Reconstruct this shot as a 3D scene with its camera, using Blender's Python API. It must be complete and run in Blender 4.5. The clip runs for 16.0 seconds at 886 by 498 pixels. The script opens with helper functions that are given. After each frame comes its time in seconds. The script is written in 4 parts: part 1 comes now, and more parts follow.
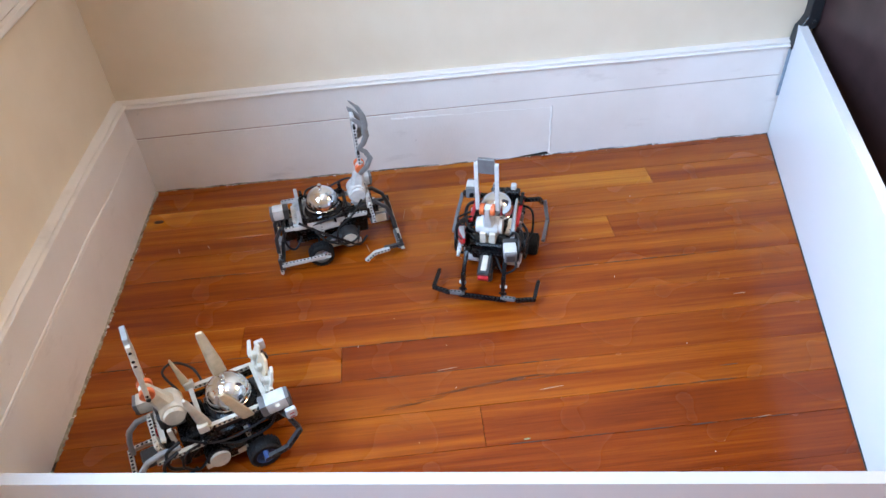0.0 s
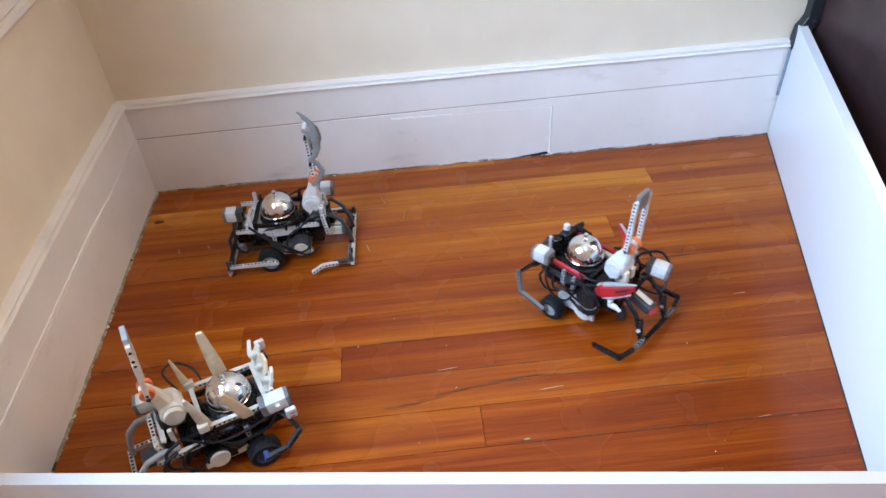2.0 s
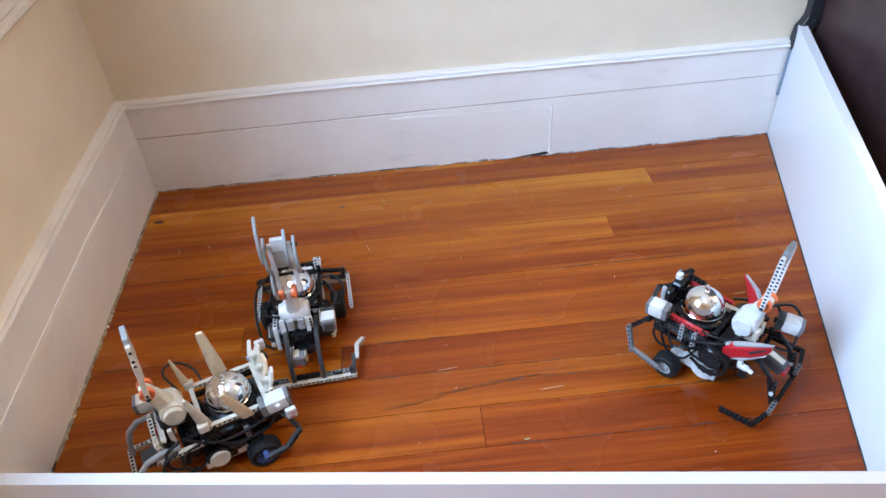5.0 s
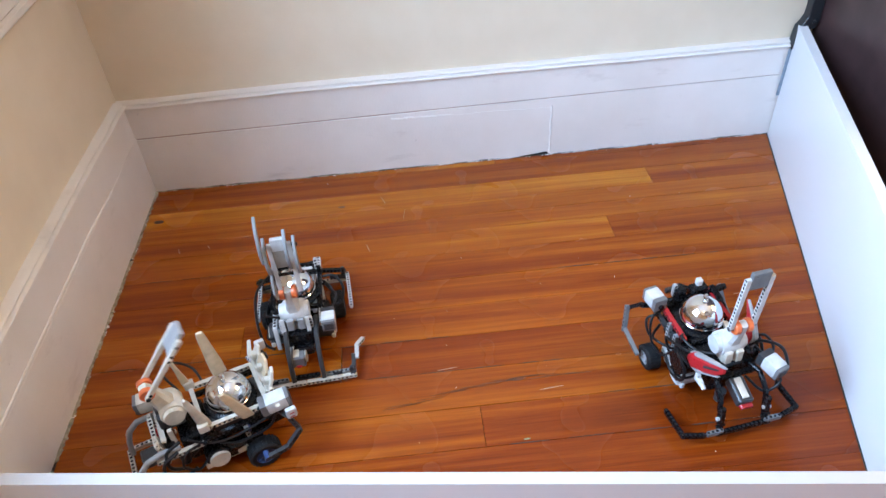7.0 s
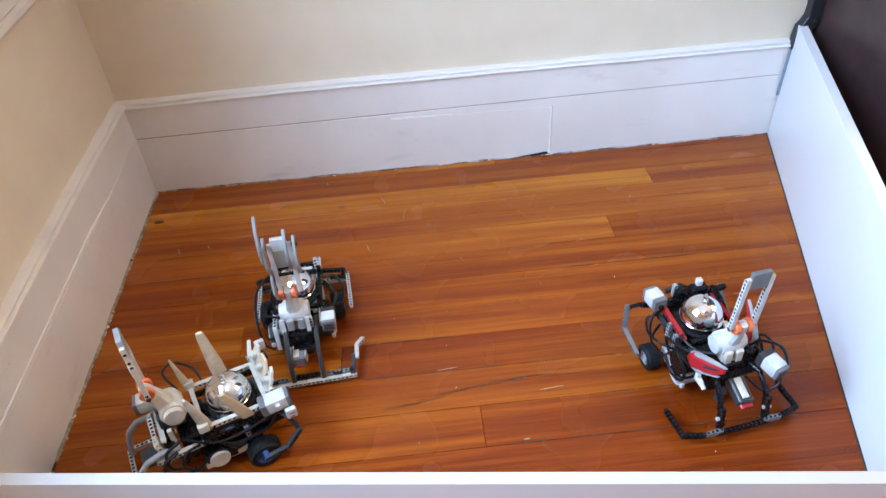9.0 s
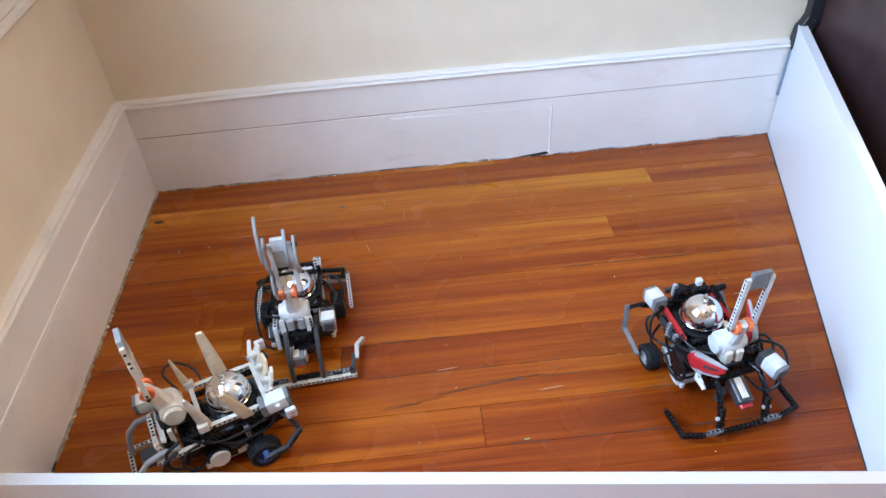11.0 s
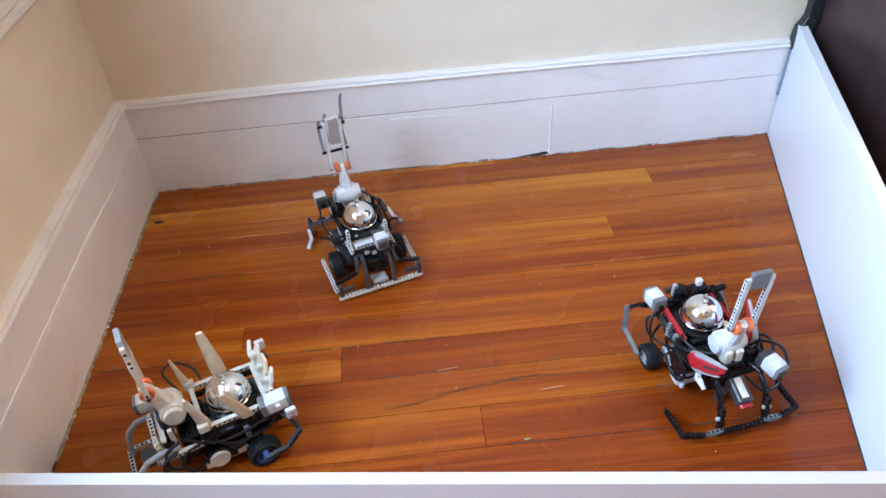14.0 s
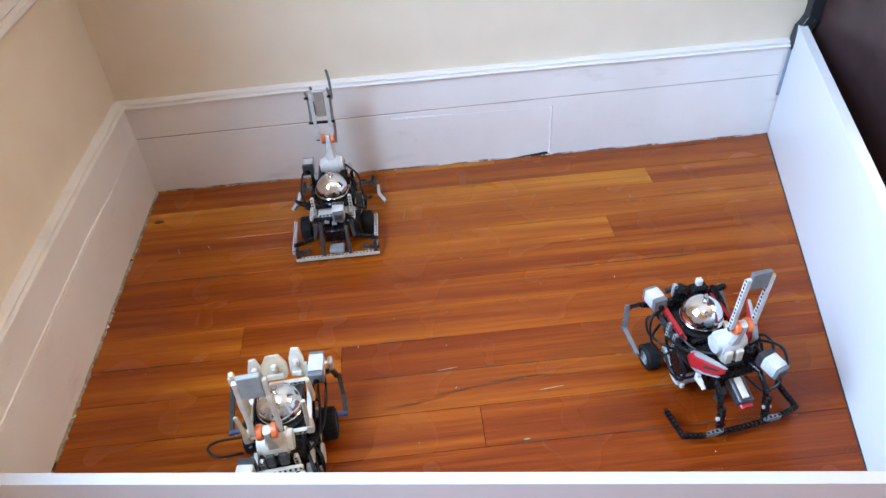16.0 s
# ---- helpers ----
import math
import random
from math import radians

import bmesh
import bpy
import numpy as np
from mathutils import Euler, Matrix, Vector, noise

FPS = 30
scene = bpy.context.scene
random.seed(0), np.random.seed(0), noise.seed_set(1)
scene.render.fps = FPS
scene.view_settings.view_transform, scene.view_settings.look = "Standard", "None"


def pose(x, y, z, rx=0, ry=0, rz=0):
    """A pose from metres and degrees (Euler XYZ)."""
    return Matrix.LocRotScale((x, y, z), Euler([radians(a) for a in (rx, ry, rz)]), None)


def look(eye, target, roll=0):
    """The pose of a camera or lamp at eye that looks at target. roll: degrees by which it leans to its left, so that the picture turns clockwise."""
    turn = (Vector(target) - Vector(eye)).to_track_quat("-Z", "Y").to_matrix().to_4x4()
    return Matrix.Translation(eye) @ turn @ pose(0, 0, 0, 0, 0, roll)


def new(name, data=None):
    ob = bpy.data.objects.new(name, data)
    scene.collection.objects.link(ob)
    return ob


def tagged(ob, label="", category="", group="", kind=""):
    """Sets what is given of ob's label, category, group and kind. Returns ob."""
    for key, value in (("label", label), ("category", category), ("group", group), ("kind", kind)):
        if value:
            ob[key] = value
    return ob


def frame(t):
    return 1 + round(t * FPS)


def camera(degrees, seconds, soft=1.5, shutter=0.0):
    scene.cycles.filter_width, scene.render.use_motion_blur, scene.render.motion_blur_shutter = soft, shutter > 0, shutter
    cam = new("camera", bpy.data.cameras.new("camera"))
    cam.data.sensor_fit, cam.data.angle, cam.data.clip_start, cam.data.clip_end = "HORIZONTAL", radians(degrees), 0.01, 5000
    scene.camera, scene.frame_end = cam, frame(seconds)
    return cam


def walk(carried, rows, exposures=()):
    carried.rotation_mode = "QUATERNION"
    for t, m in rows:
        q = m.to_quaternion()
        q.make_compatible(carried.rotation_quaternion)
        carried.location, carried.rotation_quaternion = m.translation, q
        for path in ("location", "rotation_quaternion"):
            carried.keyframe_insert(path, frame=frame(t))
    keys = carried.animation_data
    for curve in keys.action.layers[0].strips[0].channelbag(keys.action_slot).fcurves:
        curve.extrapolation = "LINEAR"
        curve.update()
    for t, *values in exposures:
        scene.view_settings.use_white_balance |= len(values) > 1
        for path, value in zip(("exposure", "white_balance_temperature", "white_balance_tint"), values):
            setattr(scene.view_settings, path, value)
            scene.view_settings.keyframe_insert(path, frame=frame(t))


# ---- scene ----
cam = camera(64.5, 16.0, soft=1.5, shutter=0.5)
PATH = [
    (0, (0.684, -1.575, 1.061), (0.745, -0.062, -0.245), -4.2),
    (16, (0.684, -1.575, 1.061), (0.745, -0.062, -0.245), -4.2),
]
walk(cam, [(t, look(eye, target, roll)) for t, eye, target, roll in PATH], exposures=[(0, 0.12), (16, 0.12)])

# ---- light ----
world = bpy.data.worlds.new("sky")
scene.world = world
world.use_nodes = True
wn = world.node_tree
sky = wn.nodes.new("ShaderNodeTexSky")
sky.sky_type, sky.sun_disc = "NISHITA", False
sky.sun_elevation, sky.sun_rotation = radians(48), radians(200)
wn.nodes["Background"].inputs["Strength"].default_value = 0.12
wn.links.new(sky.outputs[0], wn.nodes["Background"].inputs["Color"])


def area_light(name, x, y, z, width, height, aim, watts, colour):
    lamp = bpy.data.lights.new(name, "AREA")
    lamp.shape, lamp.size, lamp.size_y, lamp.energy, lamp.color = "RECTANGLE", width, height, watts, colour
    ob = new(name, lamp)
    ob.matrix_basis = look((x, y, z), aim)
    return ob


area_light("window_daylight", -0.46, -1.20, 1.56, 1.25, 1.55, (1.45, -0.85, 0.75), 210, (0.45, 0.68, 1.03))
# added warm fill that brightens the west wall; the east wall has no window
area_light("east_warm_fill", 3.22, -0.82, 1.72, 0.9, 1.2, (-0.2, -0.8, 0.7), 43, (1.0, 0.67, 0.335))


def bulb_light(x, y, z, watts):
    lamp = bpy.data.lights.new("bulb_light", "POINT")
    lamp.shadow_soft_size, lamp.energy, lamp.color = 0.06, watts, (1.0, 0.70, 0.42)
    new("bulb_light", lamp).matrix_basis = pose(x, y, z)


# the two warm bulbs of the ceiling lamp
BULBS = ((0.70, -1.72, 2.36), (0.94, -1.80, 2.36))
for place in BULBS:
    bulb_light(*place, 4)


# ---- materials ----
def nodes_of(name):
    m = bpy.data.materials.new(name)
    m.use_nodes = True
    t = m.node_tree
    return m, t, t.nodes["Principled BSDF"]


def add(t, kind, **values):
    n = t.nodes.new(kind)
    for k, v in values.items():
        n.inputs[k].default_value = v
    return n


def noise_node(t, scale, detail=4.0, stretch=None, rough=0.55, space="Object"):
    co = t.nodes.new("ShaderNodeTexCoord")
    n = add(t, "ShaderNodeTexNoise", Scale=scale, Detail=detail, Roughness=rough)
    mp = add(t, "ShaderNodeMapping")
    mp.inputs["Scale"].default_value = stretch or (1, 1, 1)
    t.links.new(co.outputs[space], mp.inputs["Vector"])
    t.links.new(mp.outputs[0], n.inputs["Vector"])
    return n


def ramp(t, source, stops):
    r = t.nodes.new("ShaderNodeValToRGB")
    el = r.color_ramp.elements
    while len(el) < len(stops):
        el.new(0.5)
    for e, (p, c) in zip(el, stops):
        e.position, e.color = p, (*c, 1) if len(c) == 3 else c
    t.links.new(source, r.inputs[0])
    return r


def mix(t, a, b, fac, blend="MIX"):
    m = t.nodes.new("ShaderNodeMix")
    m.data_type, m.blend_type = "RGBA", blend
    for sock, v in ((0, fac), (6, a), (7, b)):
        if hasattr(v, "links"):
            t.links.new(v, m.inputs[sock])
        else:
            m.inputs[sock].default_value = v if sock == 0 else (*v, 1)
    return m.outputs[2]


def bump(t, p, source, strength, distance=0.001):
    b = add(t, "ShaderNodeBump", Strength=strength, Distance=distance)
    t.links.new(source, b.inputs["Height"])
    t.links.new(b.outputs[0], p.inputs["Normal"])


def plastic(name, colour, rough=0.32, wear=0.12, gloss=0.5):
    """Moulded plastic with faint handling marks and uneven gloss."""
    m, t, p = nodes_of(name)
    n = noise_node(t, 60, 5)
    dark = tuple(c * (1 - wear * 2) for c in colour)
    c = ramp(t, n.outputs[0], [(0.3, dark), (0.62, colour)])
    t.links.new(c.outputs[0], p.inputs["Base Color"])
    f = noise_node(t, 260, 3)
    r = ramp(t, f.outputs[0], [(0.3, (rough * 0.8,) * 3), (0.7, (rough * 1.35,) * 3)])
    t.links.new(r.outputs[0], p.inputs["Roughness"])
    p.inputs["Specular IOR Level"].default_value = gloss
    bump(t, p, f.outputs[0], 0.08, 0.0003)
    return m


TAUPE = plastic("grey_brown_plastic", (0.30, 0.27, 0.235))
BLADE = plastic("blade_grey_plastic", (0.205, 0.21, 0.215))
WHITE = plastic("white_plastic", (0.56, 0.56, 0.55))
CREAM = plastic("yellowed_plastic", (0.58, 0.53, 0.44))
TAN = plastic("tan_plastic", (0.60, 0.48, 0.32))
LIGHT_GREY = plastic("light_grey_plastic", (0.30, 0.303, 0.305))
MID_GREY = plastic("mid_grey_plastic", (0.145, 0.146, 0.149))
DARK_GREY = plastic("dark_grey_plastic", (0.042, 0.042, 0.044), gloss=0.35)
BLACK = plastic("black_plastic", (0.005, 0.005, 0.006), 0.24, gloss=0.26)
RED = plastic("red_plastic", (0.41, 0.013, 0.018))
ORANGE = plastic("orange_plastic", (0.68, 0.15, 0.045))
BLUE = plastic("blue_plastic", (0.035, 0.07, 0.19))
RUBBER = plastic("tyre_rubber", (0.010, 0.010, 0.011), 0.65, gloss=0.25)
CABLE = plastic("cable_black", (0.005, 0.005, 0.006), 0.4, gloss=0.3)
# dark colour for the shade inside holes, also for printed bars
PIN_HOLE = plastic("hole_shade_and_print", (0.03, 0.03, 0.032), 0.6)


def chrome_material():
    m, t, p = nodes_of("polished_chrome")
    p.inputs["Base Color"].default_value, p.inputs["Metallic"].default_value = (0.75, 0.78, 0.81, 1), 1
    n = noise_node(t, 25, 6)
    r = ramp(t, n.outputs[0], [(0.3, (0.05,) * 3), (0.8, (0.14,) * 3)])
    t.links.new(r.outputs[0], p.inputs["Roughness"])
    return m


CHROME = chrome_material()


def paint_material(name, colour, blotch, rough, bumpy, scale=9.0, stain=None):
    m, t, p = nodes_of(name)
    big = noise_node(t, scale, 5)
    fine = noise_node(t, 180, 4)
    dark = tuple(a * b for a, b in zip(colour, blotch))
    c = ramp(t, big.outputs[0], [(0.32, dark), (0.66, colour)])
    col = c.outputs[0]
    if stain:
        # rubbed grey-brown smudges and small scuffs
        patch = noise_node(t, 5.0, 6, (1, 1, 3.2), 0.65)
        mask = ramp(t, patch.outputs[0], [(0.60, (0, 0, 0)), (0.74, (0.55,) * 3)])
        col = mix(t, col, stain, mask.outputs[0])
        fleck = noise_node(t, 55, 3)
        mask = ramp(t, fleck.outputs[0], [(0.735, (0, 0, 0)), (0.77, (0.6,) * 3)])
        col = mix(t, col, tuple(x * 0.6 for x in stain), mask.outputs[0])
    t.links.new(col, p.inputs["Base Color"])
    p.inputs["Roughness"].default_value = rough
    h = mix(t, big.outputs[1], fine.outputs[1], 0.35)
    bump(t, p, h, bumpy, 0.002)
    return m


WALL = paint_material("cream_wall_paint", (0.70, 0.605, 0.47), (0.95, 0.94, 0.92), 0.6, 0.25)
TRIM = paint_material("white_trim_paint", (0.76, 0.722, 0.69), (0.92, 0.91, 0.90), 0.35, 0.9, 6, (0.50, 0.45, 0.41))
SCRATCH = paint_material("varnish_scratch", (0.48, 0.32, 0.20), (0.7, 0.7, 0.7), 0.6, 0.3, 90)
CAULK = paint_material("white_caulk", (0.82, 0.80, 0.77), (0.9, 0.9, 0.9), 0.5, 0.8, 60)
CEILING = paint_material("ceiling_paint", (0.86, 0.855, 0.84), (0.96, 0.96, 0.95), 0.7, 0.2)
MELAMINE = paint_material("white_melamine", (0.68, 0.692, 0.712), (0.985, 0.985, 0.985), 0.28, 0.04, 3)
BANDING = paint_material("pvc_edge_band", (0.44, 0.42, 0.40), (0.96, 0.95, 0.94), 0.45, 0.1, 5)
GAP = paint_material("gap_dust_and_shade", (0.035, 0.030, 0.024), (0.5, 0.5, 0.5), 0.9, 0.5, 80)
DARK_WOOD = paint_material("dark_stained_wood", (0.050, 0.026, 0.026), (0.6, 0.6, 0.6), 0.4, 0.2, 14)
BLACK_METAL = paint_material("black_painted_metal", (0.02, 0.021, 0.024), (0.7, 0.7, 0.7), 0.4, 0.2, 40)
OLD_CAULK = paint_material("old_caulk", (0.46, 0.40, 0.29), (0.35, 0.35, 0.3), 0.85, 0.8, 70)
MINT = paint_material("mint_fleck", (0.24, 0.26, 0.12), (0.7, 0.7, 0.7), 0.6, 0.3, 80)
GROOVE = paint_material("groove_shade", (0.42, 0.29, 0.24), (0.6, 0.6, 0.6), 0.8, 0.4, 90)
KNOT = paint_material("dark_knot", (0.075, 0.020, 0.006), (0.4, 0.4, 0.4), 0.4, 0.3, 120)
FIGURE = paint_material("red_brown_grain", (0.13, 0.030, 0.006), (0.6, 0.6, 0.6), 0.35, 0.2, 90)
GAP_SHADE = paint_material("grey_blue_shade", (0.22, 0.27, 0.33), (0.8, 0.8, 0.8), 0.9, 0.5, 90)


def floor_material():
    """Varnished fir strip: tone from board to board, long streaks, pores, scuffs in the varnish."""
    m, t, p = nodes_of("varnished_fir_board")
    info = t.nodes.new("ShaderNodeObjectInfo")
    co = t.nodes.new("ShaderNodeTexCoord")
    shift = t.nodes.new("ShaderNodeVectorMath")
    shift.operation = "MULTIPLY_ADD"
    shift.inputs[1].default_value = (37.0, 11.0, 23.0)
    t.links.new(info.outputs["Random"], shift.inputs[0])
    t.links.new(co.outputs["Object"], shift.inputs[2])

    def grain(scale, stretch, detail, rough=0.6):
        mp = add(t, "ShaderNodeMapping")
        mp.inputs["Scale"].default_value = stretch
        t.links.new(shift.outputs[0], mp.inputs[0])
        n = add(t, "ShaderNodeTexNoise", Scale=scale, Detail=detail, Roughness=rough)
        n.inputs["Distortion"].default_value = 0.4
        t.links.new(mp.outputs[0], n.inputs["Vector"])
        return n

    band = grain(1.0, (0.9, 22, 1), 5)
    streak = grain(1.0, (3.0, 125, 1), 6, 0.68)
    pore = grain(1.0, (14, 620, 1), 3)
    tone = t.nodes.new("ShaderNodeSeparateColor")
    t.links.new(info.outputs["Color"], tone.inputs[0])
    a = t.nodes.new("ShaderNodeMath")
    a.operation = "MULTIPLY_ADD"
    a.inputs[1].default_value = 0.92
    t.links.new(band.outputs[0], a.inputs[0])
    level = t.nodes.new("ShaderNodeMath")
    level.operation = "MULTIPLY_ADD"
    level.inputs[1].default_value, level.inputs[2].default_value = 1.05, -0.705
    t.links.new(tone.outputs[0], level.inputs[0])
    t.links.new(level.outputs[0], a.inputs[2])
    b = t.nodes.new("ShaderNodeMath")
    b.operation = "MULTIPLY_ADD"
    b.inputs[1].default_value = 0.44
    t.links.new(streak.outputs[0], b.inputs[0])
    t.links.new(a.outputs[0], b.inputs[2])
    c = ramp(t, b.outputs[0], [(0.12, (0.060, 0.006, 0.001)), (0.44, (0.190, 0.029, 0.0019)),
                               (0.70, (0.325, 0.079, 0.0047)), (0.98, (0.52, 0.20, 0.016))])
    d = ramp(t, pore.outputs[0], [(0.34, (0.55, 0.5, 0.45)), (0.46, (1, 1, 1))])
    col = mix(t, c.outputs[0], d.outputs[0], 0.4, "MULTIPLY")
    t.links.new(col, p.inputs["Base Color"])
    scuff = noise_node(t, 5, 2)
    r = ramp(t, scuff.outputs[0], [(0.25, (0.22,) * 3), (0.8, (0.31,) * 3)])
    t.links.new(r.outputs[0], p.inputs["Roughness"])
    p.inputs["Coat Weight"].default_value, p.inputs["Coat Roughness"].default_value = 0.10, 0.14
    p.inputs["Specular IOR Level"].default_value = 0.25
    bump(t, p, streak.outputs[0], 0.12, 0.0008)
    return m


FIR = floor_material()


# ---- mesh helpers (millimetres in, metres out) ----
S = 0.001


def part(name, bm, material, parent=None, label="", at=None, smooth=False):
    me = bpy.data.meshes.new(name)
    bm.to_mesh(me)
    bm.free()
    return from_mesh(name, me, material, parent, label, at, smooth)


def from_mesh(name, me, material, parent=None, label="", at=None, smooth=False):
    if material and not me.materials:
        me.materials.append(material)
    if smooth:
        for poly in me.polygons:
            poly.use_smooth = True
        me.set_sharp_from_angle(angle=radians(35))
    ob = new(name, me)
    if at is not None:
        ob.matrix_basis = at
    if parent:
        ob.parent = parent
    if label:
        tagged(ob, label)
    return ob


def axes(p, x, y):
    """The pose at p (mm) whose x axis points along x, with y as near to y as can be."""
    x = Vector(x).normalized()
    z = x.cross(Vector(y)).normalized()
    y = z.cross(x)
    m = Matrix((x, y, z)).transposed().to_4x4()
    m.translation = Vector(p) * S
    return m


def box(bm, c, size, bevel=0.0, m=None, segments=1):
    r = bmesh.ops.create_cube(bm, size=1, matrix=Matrix.Translation(Vector(c) * S) @ Matrix.Diagonal((*(Vector(size) * S), 1)))
    vs = r["verts"]
    if bevel:
        es = list({e for v in vs for e in v.link_edges})
        r2 = bmesh.ops.bevel(bm, geom=es, offset=bevel * S, segments=segments, affect="EDGES", profile=0.6)
        vs = list({v for v in r2["verts"]} | {v for v in vs if v.is_valid})
    if m is not None:
        bmesh.ops.transform(bm, matrix=m, verts=[v for v in vs if v.is_valid])
    return bm


def rod(bm, a, b, r0, r1=None, seg=16):
    a, b = Vector(a) * S, Vector(b) * S
    way = b - a
    m = Matrix.Translation((a + b) / 2) @ way.to_track_quat("Z", "Y").to_matrix().to_4x4()
    bmesh.ops.create_cone(bm, cap_ends=True, segments=seg, radius1=r0 * S, radius2=(r0 if r1 is None else r1) * S, depth=way.length, matrix=m)
    return bm


def turned(bm, profile, seg=32, axis="Z", at=(0, 0, 0)):
    """A turned solid from (radius, height) pairs in mm."""
    rings = []
    for r, h in profile:
        ring = []
        for k in range(seg if r > 0 else 1):
            a = 2 * math.pi * k / seg
            p = Vector((r * math.cos(a), r * math.sin(a), h))
            if axis == "Y":
                p = Vector((p.x, p.z, -p.y))
            ring.append(bm.verts.new((p + Vector(at)) * S))
        rings.append(ring)
    for lo, hi in zip(rings, rings[1:]):
        n = max(len(lo), len(hi))
        for k in range(n):
            quad = [lo[k % len(lo)], lo[(k + 1) % len(lo)], hi[(k + 1) % len(hi)], hi[k % len(hi)]]
            quad = list(dict.fromkeys(quad))
            if len(quad) > 2:
                bm.faces.new(quad)
    return bm


def tube(bm, points, r, seg=7, steps=6):
    """A round cable through points (mm), smoothed."""
    P = [Vector(p) for p in points]
    P = [P[0] * 2 - P[1]] + P + [P[-1] * 2 - P[-2]]
    line = []
    for i in range(1, len(P) - 2):
        for k in range(steps):
            u = k / steps
            line.append(0.5 * ((2 * P[i]) + (P[i + 1] - P[i - 1]) * u + (2 * P[i - 1] - 5 * P[i] + 4 * P[i + 1] - P[i + 2]) * u * u
                               + (3 * P[i] - P[i - 1] - 3 * P[i + 1] + P[i + 2]) * u ** 3))
    line.append(P[-2])
    side, rings = Vector((0.3, 0.2, 0.93)), []
    for i, p in enumerate(line):
        way = (line[min(i + 1, len(line) - 1)] - line[max(i - 1, 0)]).normalized()
        u = (side - way * side.dot(way)).normalized()
        v = way.cross(u)
        side = u
        rings.append([bm.verts.new((p + (u * math.cos(a) + v * math.sin(a)) * r) * S) for a in (2 * math.pi * k / seg for k in range(seg))])
    for lo, hi in zip(rings, rings[1:]):
        for k in range(seg):
            bm.faces.new((lo[k], lo[(k + 1) % seg], hi[(k + 1) % seg], hi[k]))
    for ring, flip in ((rings[0], True), (rings[-1], False)):
        bm.faces.new(ring[::-1] if flip else ring)
    return bm


def prism(bm, outline, y0, y1, bevel=0.0):
    """An outline of (x, z) pairs in mm, pulled out from y0 to y1."""
    lo = [bm.verts.new((x * S, y0 * S, z * S)) for x, z in outline]
    hi = [bm.verts.new((x * S, y1 * S, z * S)) for x, z in outline]
    n = len(outline)
    fs = [bm.faces.new(lo), bm.faces.new(hi[::-1])]
    for k in range(n):
        fs.append(bm.faces.new((lo[k], hi[k], hi[(k + 1) % n], lo[(k + 1) % n])))
    bmesh.ops.recalc_face_normals(bm, faces=fs)
    if bevel:
        bmesh.ops.bevel(bm, geom=list({e for f in fs for e in f.edges}), offset=bevel * S, segments=1, affect="EDGES")
    return bm


def loft(bm, stations):
    """A bent, tapering bar: stations of (centre, half_x_vector, half_y_vector) in mm."""
    rings = []
    for c, u, v in stations:
        c, u, v = Vector(c), Vector(u), Vector(v)
        rings.append([bm.verts.new((c + a * u + b * v) * S) for a, b in ((1, 0.6), (0.6, 1), (-0.6, 1), (-1, 0.6), (-1, -0.6), (-0.6, -1), (0.6, -1), (1, -0.6))])
    for lo, hi in zip(rings, rings[1:]):
        for k in range(8):
            bm.faces.new((lo[k], lo[(k + 1) % 8], hi[(k + 1) % 8], hi[k]))
    bm.faces.new(rings[0][::-1])
    bm.faces.new(rings[-1])
    bmesh.ops.recalc_face_normals(bm, faces=bm.faces[:])
    return bm


MESHES = {}


def beam_mesh(n, material):
    """A studless beam of n round holes at 8 mm, holes along y, first hole at the origin, along +x."""
    key = (n, material.name)
    if key in MESHES:
        return MESHES[key]
    bm = bmesh.new()
    hole, half, thick = 2.45, 3.75, 3.75
    cells = []
    for i in range(n):
        ring = []
        for k in range(8):
            a = math.pi / 4 * k
            cx, cz = math.cos(a), math.sin(a)
            ends = (i == 0 and cx < -0.1) or (i == n - 1 and cx > 0.1)
            if ends:
                o = (cx * half, cz * half)
            else:
                o = (4.0 * (0 if abs(cx) < 0.1 else math.copysign(1, cx)), half * (0 if abs(cz) < 0.1 else math.copysign(1, cz)))
            ring.append(((i * 8 + o[0], o[1]), (i * 8 + cx * hole, cz * hole)))
        cells.append(ring)
    for i, ring in enumerate(cells):
        def column(index, y, inset=0.0):
            return [bm.verts.new((p[index][0] * S, y * S, p[index][1] * S)) for p in ring]
        of, hf, ob_, hb = column(0, -thick), column(1, -thick), column(0, thick), column(1, thick)
        for k in range(8):
            j = (k + 1) % 8
            bm.faces.new((of[k], of[j], hf[j], hf[k]))
            bm.faces.new((ob_[j], ob_[k], hb[k], hb[j]))
            bm.faces.new((hf[k], hf[j], hb[j], hb[k])).material_index = 1
            # dark plug and hole walls put the hole's shade into the colour
            if k == 0:
                plug = [bm.verts.new((v.co.x, 0, v.co.z)) for v in hf]
                bm.faces.new(plug).material_index = 1
            inner = (i > 0 and k in (3, 4)) or (i < n - 1 and k in (7, 0))
            if not inner:
                bm.faces.new((of[j], of[k], ob_[k], ob_[j]))
    bmesh.ops.remove_doubles(bm, verts=bm.verts[:], dist=1e-6)
    bmesh.ops.recalc_face_normals(bm, faces=bm.faces[:])
    me = bpy.data.meshes.new("beam")
    bm.to_mesh(me)
    bm.free()
    me.materials.append(material)
    me.materials.append(PIN_HOLE)
    MESHES[key] = me
    return me


def beam(parent, n, p, x, y, material, name="beam", label=""):
    """A beam of n holes with its first hole at p, along x, its holes along y."""
    return from_mesh(name, beam_mesh(n, material), None, parent, label, axes(p, x, y))


def beam_between(parent, a, b, y, material, name="beam", label=""):
    a, b = Vector(a), Vector(b)
    return beam(parent, max(2, round((b - a).length / 8) + 1), a, b - a, y, material, name, label)



